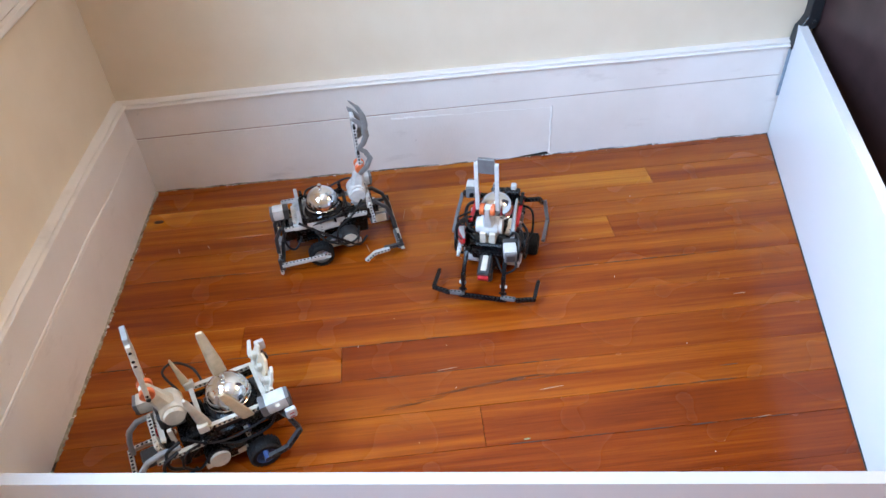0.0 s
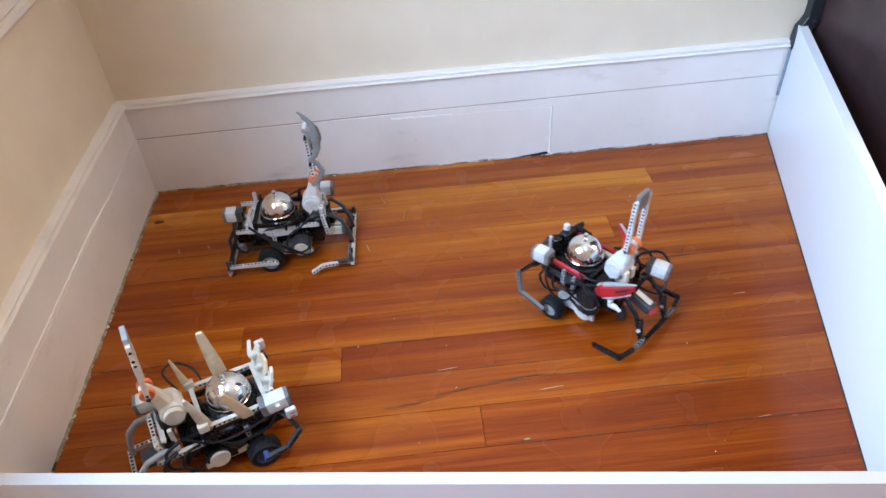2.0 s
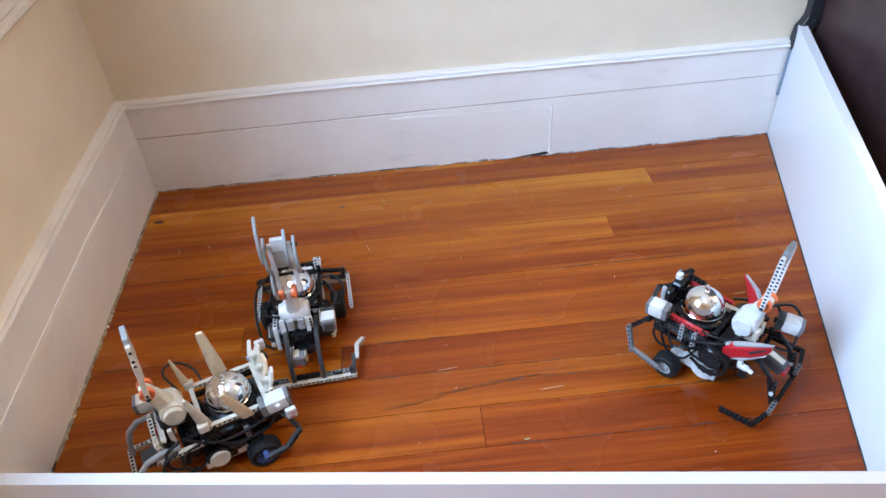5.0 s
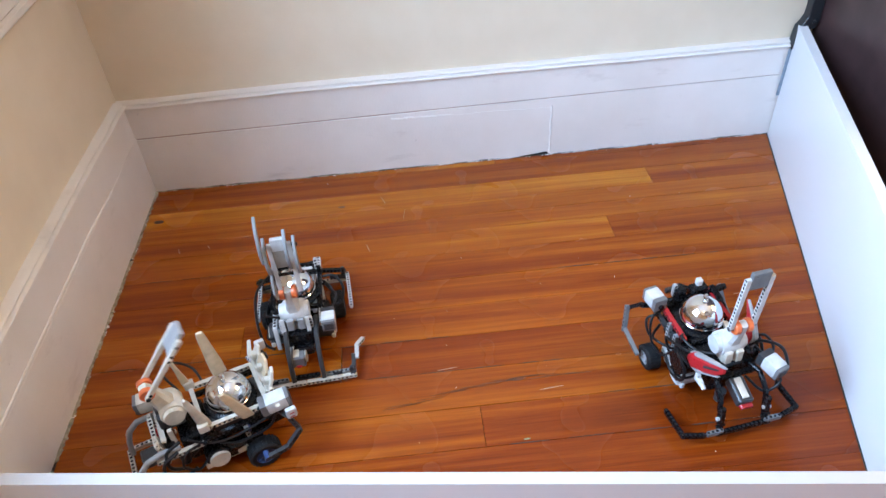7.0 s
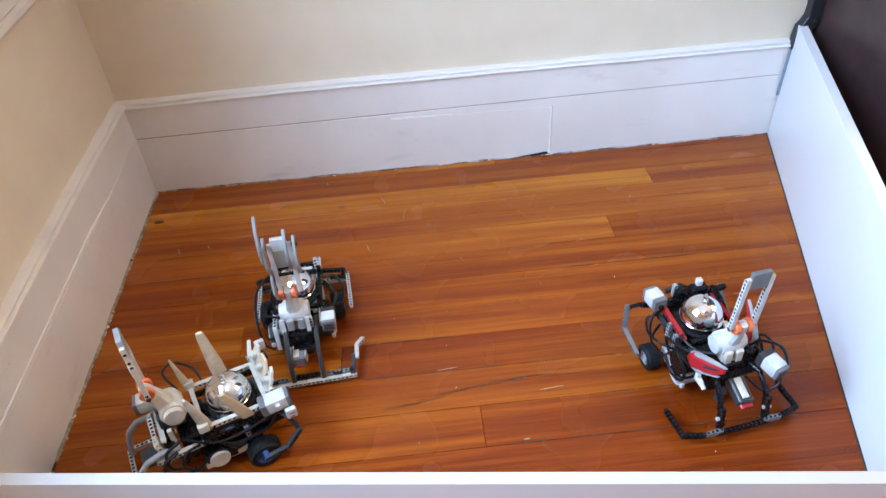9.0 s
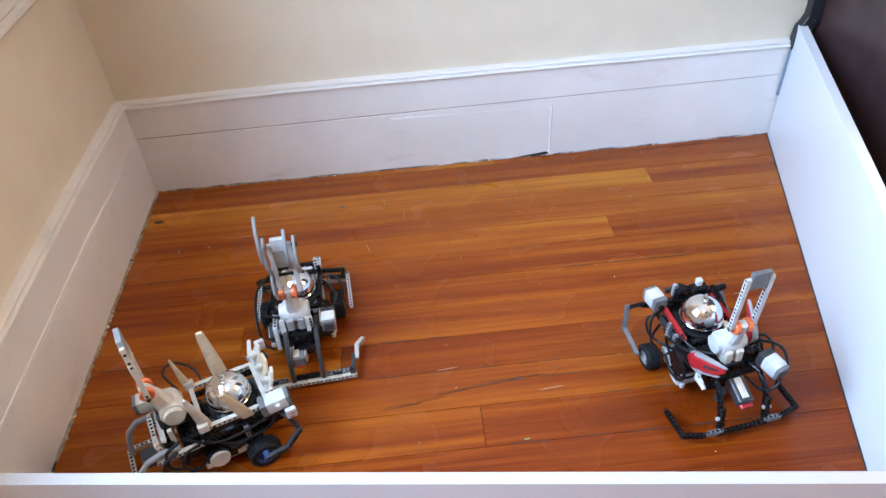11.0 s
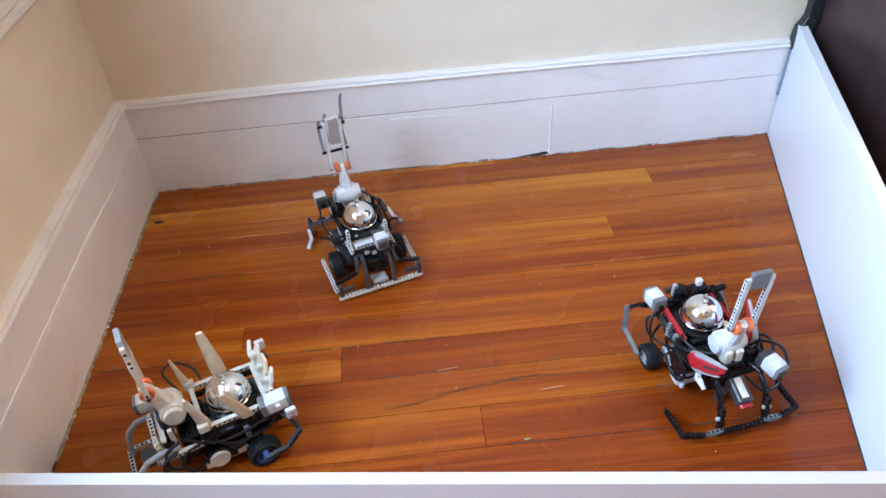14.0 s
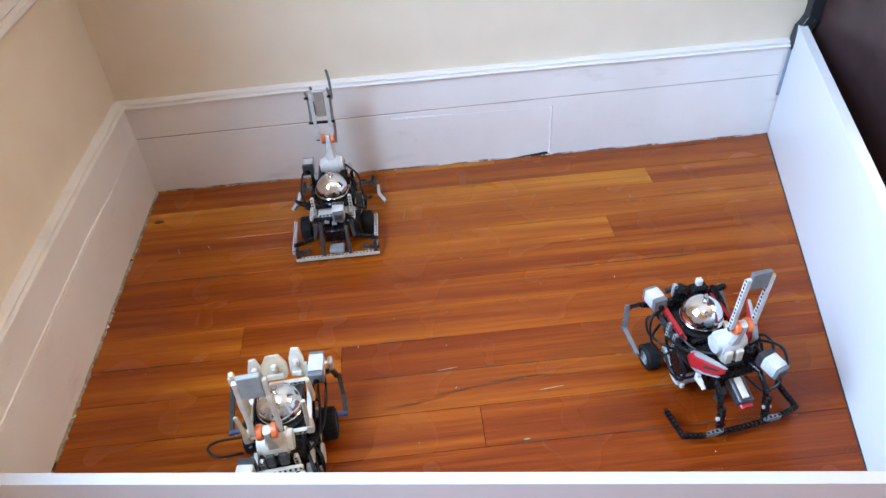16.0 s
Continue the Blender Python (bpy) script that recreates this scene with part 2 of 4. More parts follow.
# ---- the room ----
ROOM_X, ROOM_Y, ROOM_Z = 3.3, -3.4, 2.5


def solid(name, lo, hi, material, label="", bevel=0.0, parent=None):
    bm = bmesh.new()
    c = [(a + b) * 500 for a, b in zip(lo, hi)]
    box(bm, c, [(b - a) * 1000 for a, b in zip(lo, hi)], bevel)
    ob = part(name, bm, material, parent)
    return tagged(ob, label, kind="structure") if not parent else ob


def build_room():
    solid("wall_north", (-0.16, 0.02, -0.05), (ROOM_X, 0.16, ROOM_Z), WALL, "cream painted plaster wall")
    # west wall with the window's opening
    bm = bmesh.new()
    y0, y1, z0, z1 = -1.64, -0.73, 0.74, 2.16
    for lo, hi in (((ROOM_Y, -0.05), (y0, ROOM_Z)), ((y1, -0.05), (0.02, ROOM_Z)), ((y0, -0.05), (y1, z0)), ((y0, z1), (y1, ROOM_Z))):
        box(bm, (-90, (lo[0] + hi[0]) * 500, (lo[1] + hi[1]) * 500), (140, (hi[0] - lo[0]) * 1000, (hi[1] - lo[1]) * 1000))
    tagged(part("wall_west", bm, WALL), "cream painted plaster wall with a window", kind="structure")
    solid("wall_east", (ROOM_X, ROOM_Y, -0.05), (ROOM_X + 0.14, 0.16, ROOM_Z), WALL, "cream painted plaster wall")
    solid("wall_south", (-0.16, ROOM_Y - 0.14, -0.05), (ROOM_X + 0.14, ROOM_Y, ROOM_Z), WALL, "cream painted plaster wall")
    solid("ceiling", (-0.16, ROOM_Y - 0.14, ROOM_Z), (ROOM_X + 0.14, 0.16, ROOM_Z + 0.1), CEILING, "plain white painted ceiling")
    # window
    win = tagged(new("window_1"), "white painted wooden window with casing", kind="structure")
    def piece(name, lo, hi, owner, bevel=3.0):
        return solid(name, lo, hi, TRIM, bevel=bevel, parent=owner)
    piece("casing", (-0.02, -1.76, 0.74), (0.002, -1.64, 2.26), win)
    piece("casing", (-0.02, -0.73, 0.74), (0.002, -0.61, 2.26), win)
    piece("casing", (-0.02, -1.64, 2.16), (0.002, -0.73, 2.26), win)
    for a, b in ((-1.64, -1.62), (-0.75, -0.73)):
        piece("sash", (-0.155, a, 0.74), (-0.145, b, 2.16), win, 1.0)
    # white ledge that runs along the west wall
    ledge = tagged(new("trim"), "white painted wooden ledge with a moulding below", kind="structure")
    piece("apron", (-0.02, -2.20, 0.600), (-0.010, -0.04, 0.668), ledge)
    piece("apron_moulding", (-0.02, -2.21, 0.581), (-0.003, -0.03, 0.602), ledge, 5.0)
    piece("shelf", (-0.02, -2.22, 0.668), (0.030, -0.02, 0.70), ledge, 6.0)


def baseboards():
    rnd = random.Random(4)
    # lower boards: an uneven bottom edge above the floor, a chipped hole beside the patched joint
    def settle(u):
        return -6 * max(0, 1 - max(u, 0) / 420)

    def rise(u):
        return min(5, u / 75) - 1

    def board(name, start, length, place, along, label, hole=None):
        groove = [(0, 158.0), (1.2, 159.2), (5, 159.4), (5, 162.2), (0.5, 163.0)] if hole else [(0, 163), (0.8, 164)]
        bm = bmesh.new()
        n = 160
        rows = []
        for i in range(n + 1):
            u = start + (length - start) * i / n
            up = 0.0085 * u if hole else 0
            zb = 1.5 + 3.0 * noise.noise(Vector((u * 0.012, 3.1, along))) + 1.5 * rnd.random()
            if hole and hole - 60 < u < hole + 16:
                zb += 10 * (1 - (hole + 16 - u) / 76)
            wave = 0.9 * noise.noise(Vector((u * 0.004, along, 0)))
            shut = min(1, max(0.7, (1400 - u) / 900))
            prof = [(0, max(0.8, zb)), *[(d * shut, z + up) for d, z in groove], (0.5, 253 + (settle(u) if hole else rise(u))), (20, 253 + (settle(u) if hole else rise(u))), (20, max(0.8, zb))]
            rows.append([place(u, d + wave, z) for d, z in prof])
        vs = [[bm.verts.new(Vector(p) * S) for p in r] for r in rows]
        for a, b in zip(vs, vs[1:]):
            for k in range(len(a)):
                j = (k + 1) % len(a)
                bm.faces.new((a[k], b[k], b[j], a[j]))
        bm.faces.new(vs[0]), bm.faces.new(vs[-1][::-1])
        bmesh.ops.recalc_face_normals(bm, faces=bm.faces[:])
        return tagged(part(name, bm, TRIM), label, kind="structure")

    north = board("baseboard", -20, 1700, lambda u, d, z: (u, d, z), 1, "tall white painted baseboard with patched joint and gap below", hole=1030)
    west = board("baseboard", 0, 2400, lambda u, d, z: (-d, -u, z), 2, "tall white painted baseboard with yellowed paint")

    def cap(parent, start, length, place, level):
        prof = [(0.5, 253), (0.3, 252.6), (-5.5, 252.8), (-7, 254.6), (-6.4, 256.8), (-3, 258.8), (3.6, 259.9), (4.0, 261.2), (-0.5, 261.9), (-0.6, 263.2), (1.5, 264.8), (6, 265.9), (13, 266.8), (20, 267), (20, 253)]
        bm = bmesh.new()
        n = 40
        vs = []
        for i in range(n + 1):
            u = start + (length - start) * i / n
            w = 0.8 * noise.noise(Vector((u * 0.006, 9, 1)))
            vs.append([bm.verts.new(Vector(place(u, d + w, z + w + level(u))) * S) for d, z in prof])
        for a, b in zip(vs, vs[1:]):
            for k in range(len(a)):
                j = (k + 1) % len(a)
                bm.faces.new((a[k], b[k], b[j], a[j]))
        bmesh.ops.recalc_face_normals(bm, faces=bm.faces[:])
        part("cap_moulding", bm, TRIM, parent, smooth=True)

    cap(north, -20, 1700, lambda u, d, z: (u, d, z), settle)
    cap(west, 0, 2400, lambda u, d, z: (-d, -u, z), rise)

    # brown strips set in the groove paint its shadow line
    bm = bmesh.new()
    for u0, u1, thick in ((0, 760, 2.2), (760, 1180, 1.6), (1180, 1640, 1.1)):
        mid = (u0 + u1) / 2
        box(bm, (0, 0, 0), (u1 - u0, 8, thick), 0, axes((mid, 7.0, 160.6 + 0.0085 * mid), (1, 0, 0.0085), (0, 1, 0)))
    part("groove_shade", bm, GROOVE, north, "brown strip standing in for the shadow line between the boards")
    # bead of caulk along the patched joint and the cracked ridge
    def ridge(points, r):
        bm = bmesh.new()
        tube(bm, points, r, seg=6, steps=4)
        part("caulk_ridge", bm, CAULK, north, "raised white caulk over a crack")
    ridge([(1052 + rnd.uniform(-1, 1), 0.4, z) for z in range(4, 150, 12)], 3.0)
    ridge([(x, 0.8, 152.8 - (x - 640) * 0.022 + rnd.uniform(-2.2, 2.2)) for x in range(640, 1056, 9)], 1.3)
    ridge([(x, 0.8, 152.0 - (x - 640) * 0.022 + rnd.uniform(-2.0, 2.0)) for x in range(640, 800, 7)], 2.2)
    ridge([(x, 0.9, 148 + rnd.uniform(-0.8, 0.8)) for x in range(1110, 1210, 12)], 1.0)
    # old paint ridge on the west board
    bm = bmesh.new()
    tube(bm, [(0.2, -y, 163 + min(9, (y - 220) * 0.05)) for y in range(225, 1300, 60)], 2.2, seg=6, steps=3)
    part("paint_ridge", bm, CAULK, west, "thin ridge of old white paint")
    # gap under the boards
    solid("floor_gap", (0.0, -0.002, -0.012), (1.68, 0.018, 0.0006), GAP, "dark dusty gap between floor and baseboard")
    solid("floor_gap", (-0.018, -1.4, -0.012), (0.004, 0.0, 0.0006), GAP, "dark dusty gap between floor and baseboard")
    # solid dark filler: paints the shade inside the hole under the board
    solid("floor_gap", (0.0, 0.006, 0.0), (1.66, 0.0185, 0.013), GAP, "dark filler standing in for shade behind the baseboard's foot")
    # crumbling bead of old caulk along the west board and parts of the north one
    def crust(place, start, end, step, wide, keep):
        bm = bmesh.new()
        u = start
        while u < end:
            if noise.noise(Vector((u * 0.02, wide, 5))) > keep:
                w = wide * rnd.uniform(0.5, 1.2)
                m = Matrix.Translation(Vector(place(u, -w * 0.35)) * S) @ Euler((rnd.uniform(-.3, .3), rnd.uniform(-.3, .3), rnd.random() * 3)).to_matrix().to_4x4() @ Matrix.Diagonal((w * S * 1.3, w * S * 0.8, w * S * rnd.uniform(0.3, 0.6), 1))
                bmesh.ops.create_icosphere(bm, subdivisions=1, radius=1, matrix=m)
            u += step * rnd.uniform(0.5, 1.2)
        return bm
    tagged(part("caulk_crust", crust(lambda u, d: (-d, -u, 0.6), 0, 1100, 4, 5.0, -0.35), OLD_CAULK), "crumbling old caulk along the floor's edge", "caulk", kind="stuff")
    tagged(part("caulk_crust", crust(lambda u, d: (u, d, 0.4), 0, 560, 4, 3.0, -0.25), OLD_CAULK), "crumbling old caulk along the floor's edge", "caulk", kind="stuff")
    tagged(part("caulk_crust", crust(lambda u, d: (u, d, 0.3), 560, 1640, 4, 2.2, 0.0), CAULK), "crumbling old caulk along the floor's edge", "caulk", kind="stuff")
    # crumbs of plaster and dust in the gap
    bm = bmesh.new()
    for i in range(260):
        if rnd.random() < 0.6:
            x, y = rnd.uniform(5, 1640), rnd.uniform(-4, 1)
        else:
            x, y = rnd.uniform(0, 6), rnd.uniform(-1300, 0)
        r = rnd.uniform(0.6, 1.9)
        m = Matrix.Translation(Vector((x, y, r * 0.5)) * S) @ Euler((rnd.random() * 3, rnd.random() * 3, 0)).to_matrix().to_4x4() @ Matrix.Diagonal((r * S * rnd.uniform(1, 2.5), r * S, r * S * 0.6, 1))
        bmesh.ops.create_icosphere(bm, subdivisions=1, radius=1, matrix=m)
    tagged(part("plaster_crumbs", bm, CAULK), "pale plaster crumbs along the edge of the floor", "debris", kind="stuff")


def white_panels():
    # side panel, along the slanted line from the back wall
    h, th = 307, 21
    a, b = Vector((1651, -4, 0)), Vector((1310, -1225, 0))
    way = (b - a)
    m = axes(a, way, (0, 0, 1))
    bm = bmesh.new()
    box(bm, (way.length / 2, h / 2 + 1.2, -th / 2), (way.length, h - 0.6, th), 0.3)
    side = part("side_panel", bm, MELAMINE, at=m)
    tagged(side, "white melamine shelf board standing on edge", "board", group="arena boards")
    bm = bmesh.new()
    box(bm, (way.length / 2, h + 1.2, -th / 2), (way.length, 0.6, th + 0.3), 0.25)
    part("edge_banding", bm, MELAMINE, side)
    bm = bmesh.new()
    box(bm, (way.length / 2, 0.75, -th / 2), (way.length, 1.5, th - 1))
    box(bm, (way.length / 2, 0.5, 1.2), (way.length, 1.0, 2.6))
    tagged(part("floor_gap", bm, GAP, at=m), "dark gap under the white board", kind="structure")
    h = 298
    bm = bmesh.new()
    a2, b2 = Vector((-5, -1022, 0)), Vector((1303, -1179, 0))
    way2 = b2 - a2
    box(bm, (way2.length / 2, h / 2 - 0.3, 8), (way2.length, h - 0.6, 16), 0.3)
    front = part("front_panel", bm, MELAMINE, at=axes(a2, way2, (0, 0, 1)))
    tagged(front, "white melamine shelf board closing the arena", "board", group="arena boards")
    bm = bmesh.new()
    box(bm, (way2.length / 2, h - 0.3, 8), (way2.length, 0.6, 16.3), 0.25)
    part("edge_banding", bm, BANDING, front)
    # bracket at the back end of the side panel
    br = tagged(new("corner_bracket"), "black metal corner bracket clamped on the white board", "bracket")
    bm = bmesh.new()
    prism(bm, [(1645, 250), (1654, 247), (1658, 278), (1668, 296), (1690, 300), (1697, 316), (1696, 400), (1668, 402), (1666, 330), (1658, 314), (1650, 304)], -14, 12, 1.5)
    part("plate", bm, BLACK_METAL, br)
    bm = bmesh.new()
    rod(bm, (1682, -14, 318), (1682, -20, 318), 5, seg=14)
    rod(bm, (1682, -20, 318), (1682, -22, 318), 3, seg=6)
    part("bolt", bm, BLACK_METAL, br)
    # grey-blue strip stands in for the shade in the gap at the board's end
    bm = bmesh.new()
    box(bm, (1648, -6, 184), (9, 5, 128), 1.0)
    tagged(part("shade_strip", bm, GAP_SHADE), "grey-blue strip standing in for the shaded gap at the board's end", "strip")


def dark_cabinet():
    cab = tagged(new("cabinet"), "dark brown stained wooden cabinet behind the white board", "cabinet")
    for n, lo, hi in (("side", (1.700, -0.52, 0.06), (1.725, 0.012, 1.50)), ("side", (2.60, -0.52, 0.06), (2.625, 0.012, 1.50)),
                      ("top", (1.690, -0.54, 1.50), (2.635, 0.012, 1.53)), ("back", (1.725, -0.008, 0.06), (2.60, 0.006, 1.50)),
                      ("plinth", (1.710, -0.50, 0.0), (2.615, 0.0, 0.06))):
        solid(n, lo, hi, DARK_WOOD, bevel=2.0, parent=cab)
    for x in (1.727, 2.165):
        d = solid("door", (x, -0.535, 0.07), (x + 0.433, -0.515, 1.49), DARK_WOOD, bevel=3.0, parent=cab)


def floor_boards():
    """Boards run along the back wall; each is a piece of its own."""
    base = solid("floor", (-0.16, ROOM_Y, -0.06), (ROOM_X, 0.02, -0.010), GAP, "old varnished reddish fir strip floor")
    seams = [0.018, -0.020, -0.101, -0.171, -0.227, -0.283, -0.362, -0.447, -0.532, -0.617, -0.705, -0.793, -0.881, -0.968, -1.055]
    while seams[-1] > ROOM_Y + 0.1:
        seams.append(seams[-1] - 0.086)
    rnd = random.Random(11)
    cuts = {2: [(1.283, 0.80), (None, 0.56)], 5: [(1.133, 0.68), (None, 0.55)], 9: [(0.505, 0.62), (None, 0.46)], 11: [(0.762, 0.55), (None, 0.42)],
            1: [(None, 0.54)], 3: [(None, 0.67)], 4: [(None, 0.62)], 6: [(None, 0.55)], 7: [(None, 0.56)], 8: [(0.30, 0.64), (None, 0.53)], 10: [(None, 0.59)], 12: [(None, 0.46)], 13: [(0.93, 0.50), (None, 0.38)], 14: [(None, 0.5)]}
    for i, (ya, yb) in enumerate(zip(seams, seams[1:])):
        ends = [-0.15]
        tones = []
        for x, tone in cuts.get(i, []):
            tones.append(tone)
            if x is not None:
                ends.append(x)
        x = max(ends[-1], 1.75 if i in cuts else -0.15)
        while x < ROOM_X - 0.3:
            x += rnd.uniform(0.6, 1.6)
            ends.append(min(x, ROOM_X))
        if ends[-1] < ROOM_X:
            ends.append(ROOM_X)
        for k, (xa, xb) in enumerate(zip(ends, ends[1:])):
            bm = bmesh.new()
            lift = rnd.uniform(-0.25, 0.25)
            box(bm, (0, 0, -5 + lift), ((xb - xa) * 1000 - 0.7, (ya - yb) * 1000 - rnd.choice((0.5, 0.8, 1.2)), 10), 0.3)
            ob = part("plank", bm, FIR, base, at=Matrix.Translation(((xa + xb) / 2, (ya + yb) / 2, 0)))
            tone = tones[k] if k < len(tones) else rnd.uniform(0.38, 0.7)
            ob.color = (tone + rnd.uniform(-0.02, 0.02), 0, 0, 1)
    # knots, a long dark split, pale scratches and specks on the varnish
    def flake(name, x, y, rx, ry, turn, mat, z=0.45):
        bm = bmesh.new()
        bmesh.ops.create_cone(bm, cap_ends=True, segments=14, radius1=1, radius2=0.92, depth=0.0004,
                              matrix=Matrix.Translation((x, y, z * S)) @ Matrix.Rotation(radians(turn), 4, "Z") @ Matrix.Diagonal((rx * S, ry * S, 1, 1)))
        part(name, bm, mat, base)
    for x, y, rx, ry in ((.495, -.147, 9, 3.2), (.035, -.135, 13, 7), (.829, -.742, 12, 2), (.86, -.737, 34, 0.9), (1.24, -.76, 18, 1.0)):
        flake("knot", x, y, rx, ry, rnd.uniform(-4, 4), KNOT)
    # reddish figure that runs out from the long knot
    for k in range(26):
        u = k / 25
        x = 0.60 + 0.36 * u
        y = -0.778 + 0.040 * min(1, u / 0.62) - 0.012 * max(0, u - 0.62)
        flake("figure", x, y + rnd.uniform(-5, 5) * S * (1.2 - u), rnd.uniform(12, 34), rnd.uniform(0.35, 0.9), 7 * (1 - u) + rnd.uniform(-2, 2), FIGURE, 0.42)
    for x, y, rx, ry in ((.842, -.7425, 15, 3.0), (.80, -.7445, 26, 1.3), (.885, -.7435, 30, 1.1)):
        flake("figure", x, y, rx, ry, 3, FIGURE, 0.43)
    for x, y, l, a in ((.60, -.135, 17, 108), (.65, -.20, 24, 80), (.56, -.315, 16, 108), (.11, -.26, 12, 110), (.18, -.255, 10, 118), (.90, -.77, 24, 5), (.71, -.70, 22, 6), (1.335, -.58, 14, 2), (1.25, -.88, 20, 4)):
        flake("scratch", x, y, l, 0.6, a, SCRATCH)
    for k in range(34):
        flake("speck", rnd.uniform(0.1, 1.4), rnd.uniform(-1.0, -0.03), rnd.uniform(0.5, 1.4), rnd.uniform(0.4, 0.8), rnd.uniform(0, 180), CAULK if k % 3 == 0 else SCRATCH)
    # dark cracks where boards have drawn apart
    for x0, x1, y in ((0.02, 0.74, -0.617), (0.55, 0.92, -0.705), (1.0, 1.16, -0.793), (0.98, 1.33, -0.447), (0.05, 0.3, -0.362), (0.80, 1.30, -0.881)):
        x = x0
        while x < x1:
            l = rnd.uniform(14, 48)
            flake("crack", x + l * S, y + rnd.uniform(-0.4, 0.4) * S, l, rnd.uniform(0.5, 1.1), rnd.uniform(-0.5, 0.5), GAP)
            x += l * S * 2 + rnd.uniform(0.0, 0.03)
    flake("speck", .835, -.874, 6, 1.6, 4, MINT)


def ceiling_lamp():
    lamp = tagged(new("ceiling_lamp"), "white ceiling lamp with two bare warm bulbs", "lamp")
    mid = [(a + b) * 500 for a, b in zip(*BULBS)]
    bm = bmesh.new()
    turned(bm, [(0, 2470), (30, 2470), (62, 2484), (70, 2499), (0, 2499)], 28, at=(mid[0], mid[1], 0))
    part("canopy", bm, CEILING, lamp, smooth=True)
    for x, y, z in BULBS:
        bm = bmesh.new()
        rod(bm, (mid[0], mid[1], 2478), (x * 1000, y * 1000, z * 1000 + 92), 7, seg=10)
        rod(bm, (x * 1000, y * 1000, z * 1000 + 98), (x * 1000, y * 1000, z * 1000 + 52), 15, 17, 16)
        part("socket", bm, CEILING, lamp)


build_room()
ceiling_lamp()
baseboards()
white_panels()
dark_cabinet()


# ---- robots (each in its own space: forward +x, mm) ----
def bell(robot, z):
    """A chrome service bell on a black foot; z is the height of its foot."""
    bm = bmesh.new()
    turned(bm, [(0, 0), (43, 0), (44, 1.5), (43, 5), (36, 8), (33, 14), (26, 16), (0, 16)], 36)
    b = part("bell", bm, BLACK, robot, "black foot of a service bell", Matrix.Translation((0, 0, z * S)), smooth=True)
    bm = bmesh.new()
    prof = [(37.0, 14.5), (38.0, 15.0), (38.2, 17.5), (37.2, 18.5), (37.0, 20)]
    for k in range(1, 13):
        a = math.pi / 2 * k / 13
        prof.append((37 * math.cos(a) ** 0.92, 20 + 36 * math.sin(a)))
    prof += [(5, 56.4), (5, 57.6), (0, 57.6)]
    turned(bm, prof, 48)
    part("dome", bm, CHROME, b, "polished chrome dome", smooth=True)
    bm = bmesh.new()
    turned(bm, [(3.2, 57.4), (3.2, 62), (4.6, 63), (4.8, 66.5), (3.6, 68.6), (0, 69)], 16)
    part("plunger", bm, CHROME, b, "chrome plunger", smooth=True)


def wheel(robot, x, y, rim_material, r=28, w=26):
    bm = bmesh.new()
    s = 1 if y > 0 else -1
    prof = [(r - 10, -w / 2), (r - 4, -w / 2), (r - 1.2, -w / 2 + 3), (r, -w / 2 + 7), (r, w / 2 - 7), (r - 1.2, w / 2 - 3), (r - 4, w / 2), (r - 10, w / 2), (r - 10, -w / 2)]
    turned(bm, prof, 32, "Y")
    hub = part("wheel", bm, RUBBER, robot, "black rubber tyre", Matrix.Translation((x * S, y * S, r * S)), smooth=True)
    bm = bmesh.new()
    for k in range(24):
        a = 2 * math.pi * k / 24
        m = Matrix.Rotation(a, 4, "Y")
        for side in (-1, 1):
            box(bm, (0, side * 5.5, r - 0.2), (3.2, 10, 1.8), 0, m)
    part("tread", bm, RUBBER, hub)
    bm = bmesh.new()
    turned(bm, [(0, -w / 2 + 6), (5, -w / 2 + 4), (6, -w / 2 + 8), (r - 12, -w / 2 + 8), (r - 11, -w / 2 + 1.5), (r - 9.5, -w / 2 + 1.5), (r - 9.5, w / 2 - 1.5), (r - 11, w / 2 - 1.5), (r - 12, w / 2 - 8), (6, w / 2 - 8), (5, w / 2 - 4), (0, w / 2 - 6)], 24, "Y")
    for k in range(6):
        a = math.pi / 3 * k
        m = Matrix.Rotation(a, 4, "Y")
        box(bm, (0, s * (w / 2 - 6), 11), (3, 4, 13), 0, m)
    part("rim", bm, rim_material, hub, "moulded plastic rim")
    return hub


def drive_motor(robot, side, body, capmat, cx=45, cy=46, cz=43, axle=-25):
    """Motor lying along the chassis: round gear end with a cap, slim body back to the axle."""
    s = side
    bm = bmesh.new()
    turned(bm, [(0, -17), (21, -17), (22, -15), (22, 13), (20, 15), (0, 15)], 24, "Y", (cx, s * cy, cz))
    loft(bm, [((cx, s * cy, cz), (0, 0, 19), (0, 14, 0)), ((cx - 30, s * cy, cz - 3), (0, 0, 15), (0, 13, 0)), ((axle + 12, s * cy, cz - 13), (0, 0, 10), (0, 10, 0)), ((axle - 8, s * cy, 28), (0, 0, 9), (0, 8, 0))])
    mo = part("drive_motor", bm, body, robot, "dark grey gear motor housing", smooth=True)
    bm = bmesh.new()
    y = s * (cy + 16)
    rod(bm, (cx, s * (cy + 14), cz), (cx, s * (cy + 19), cz), 17.5, 16.5, 28)
    box(bm, (cx + 17, s * (cy + 13), cz - 8), (16, 8, 11), 1.5)
    part("cap", bm, capmat, mo, "pale round motor cap", smooth=True)
    bm = bmesh.new()
    box(bm, (cx - 32, s * (cy + 9), cz - 8), (34, 8, 15), 2)
    part("side_plate", bm, capmat, mo)
    return mo


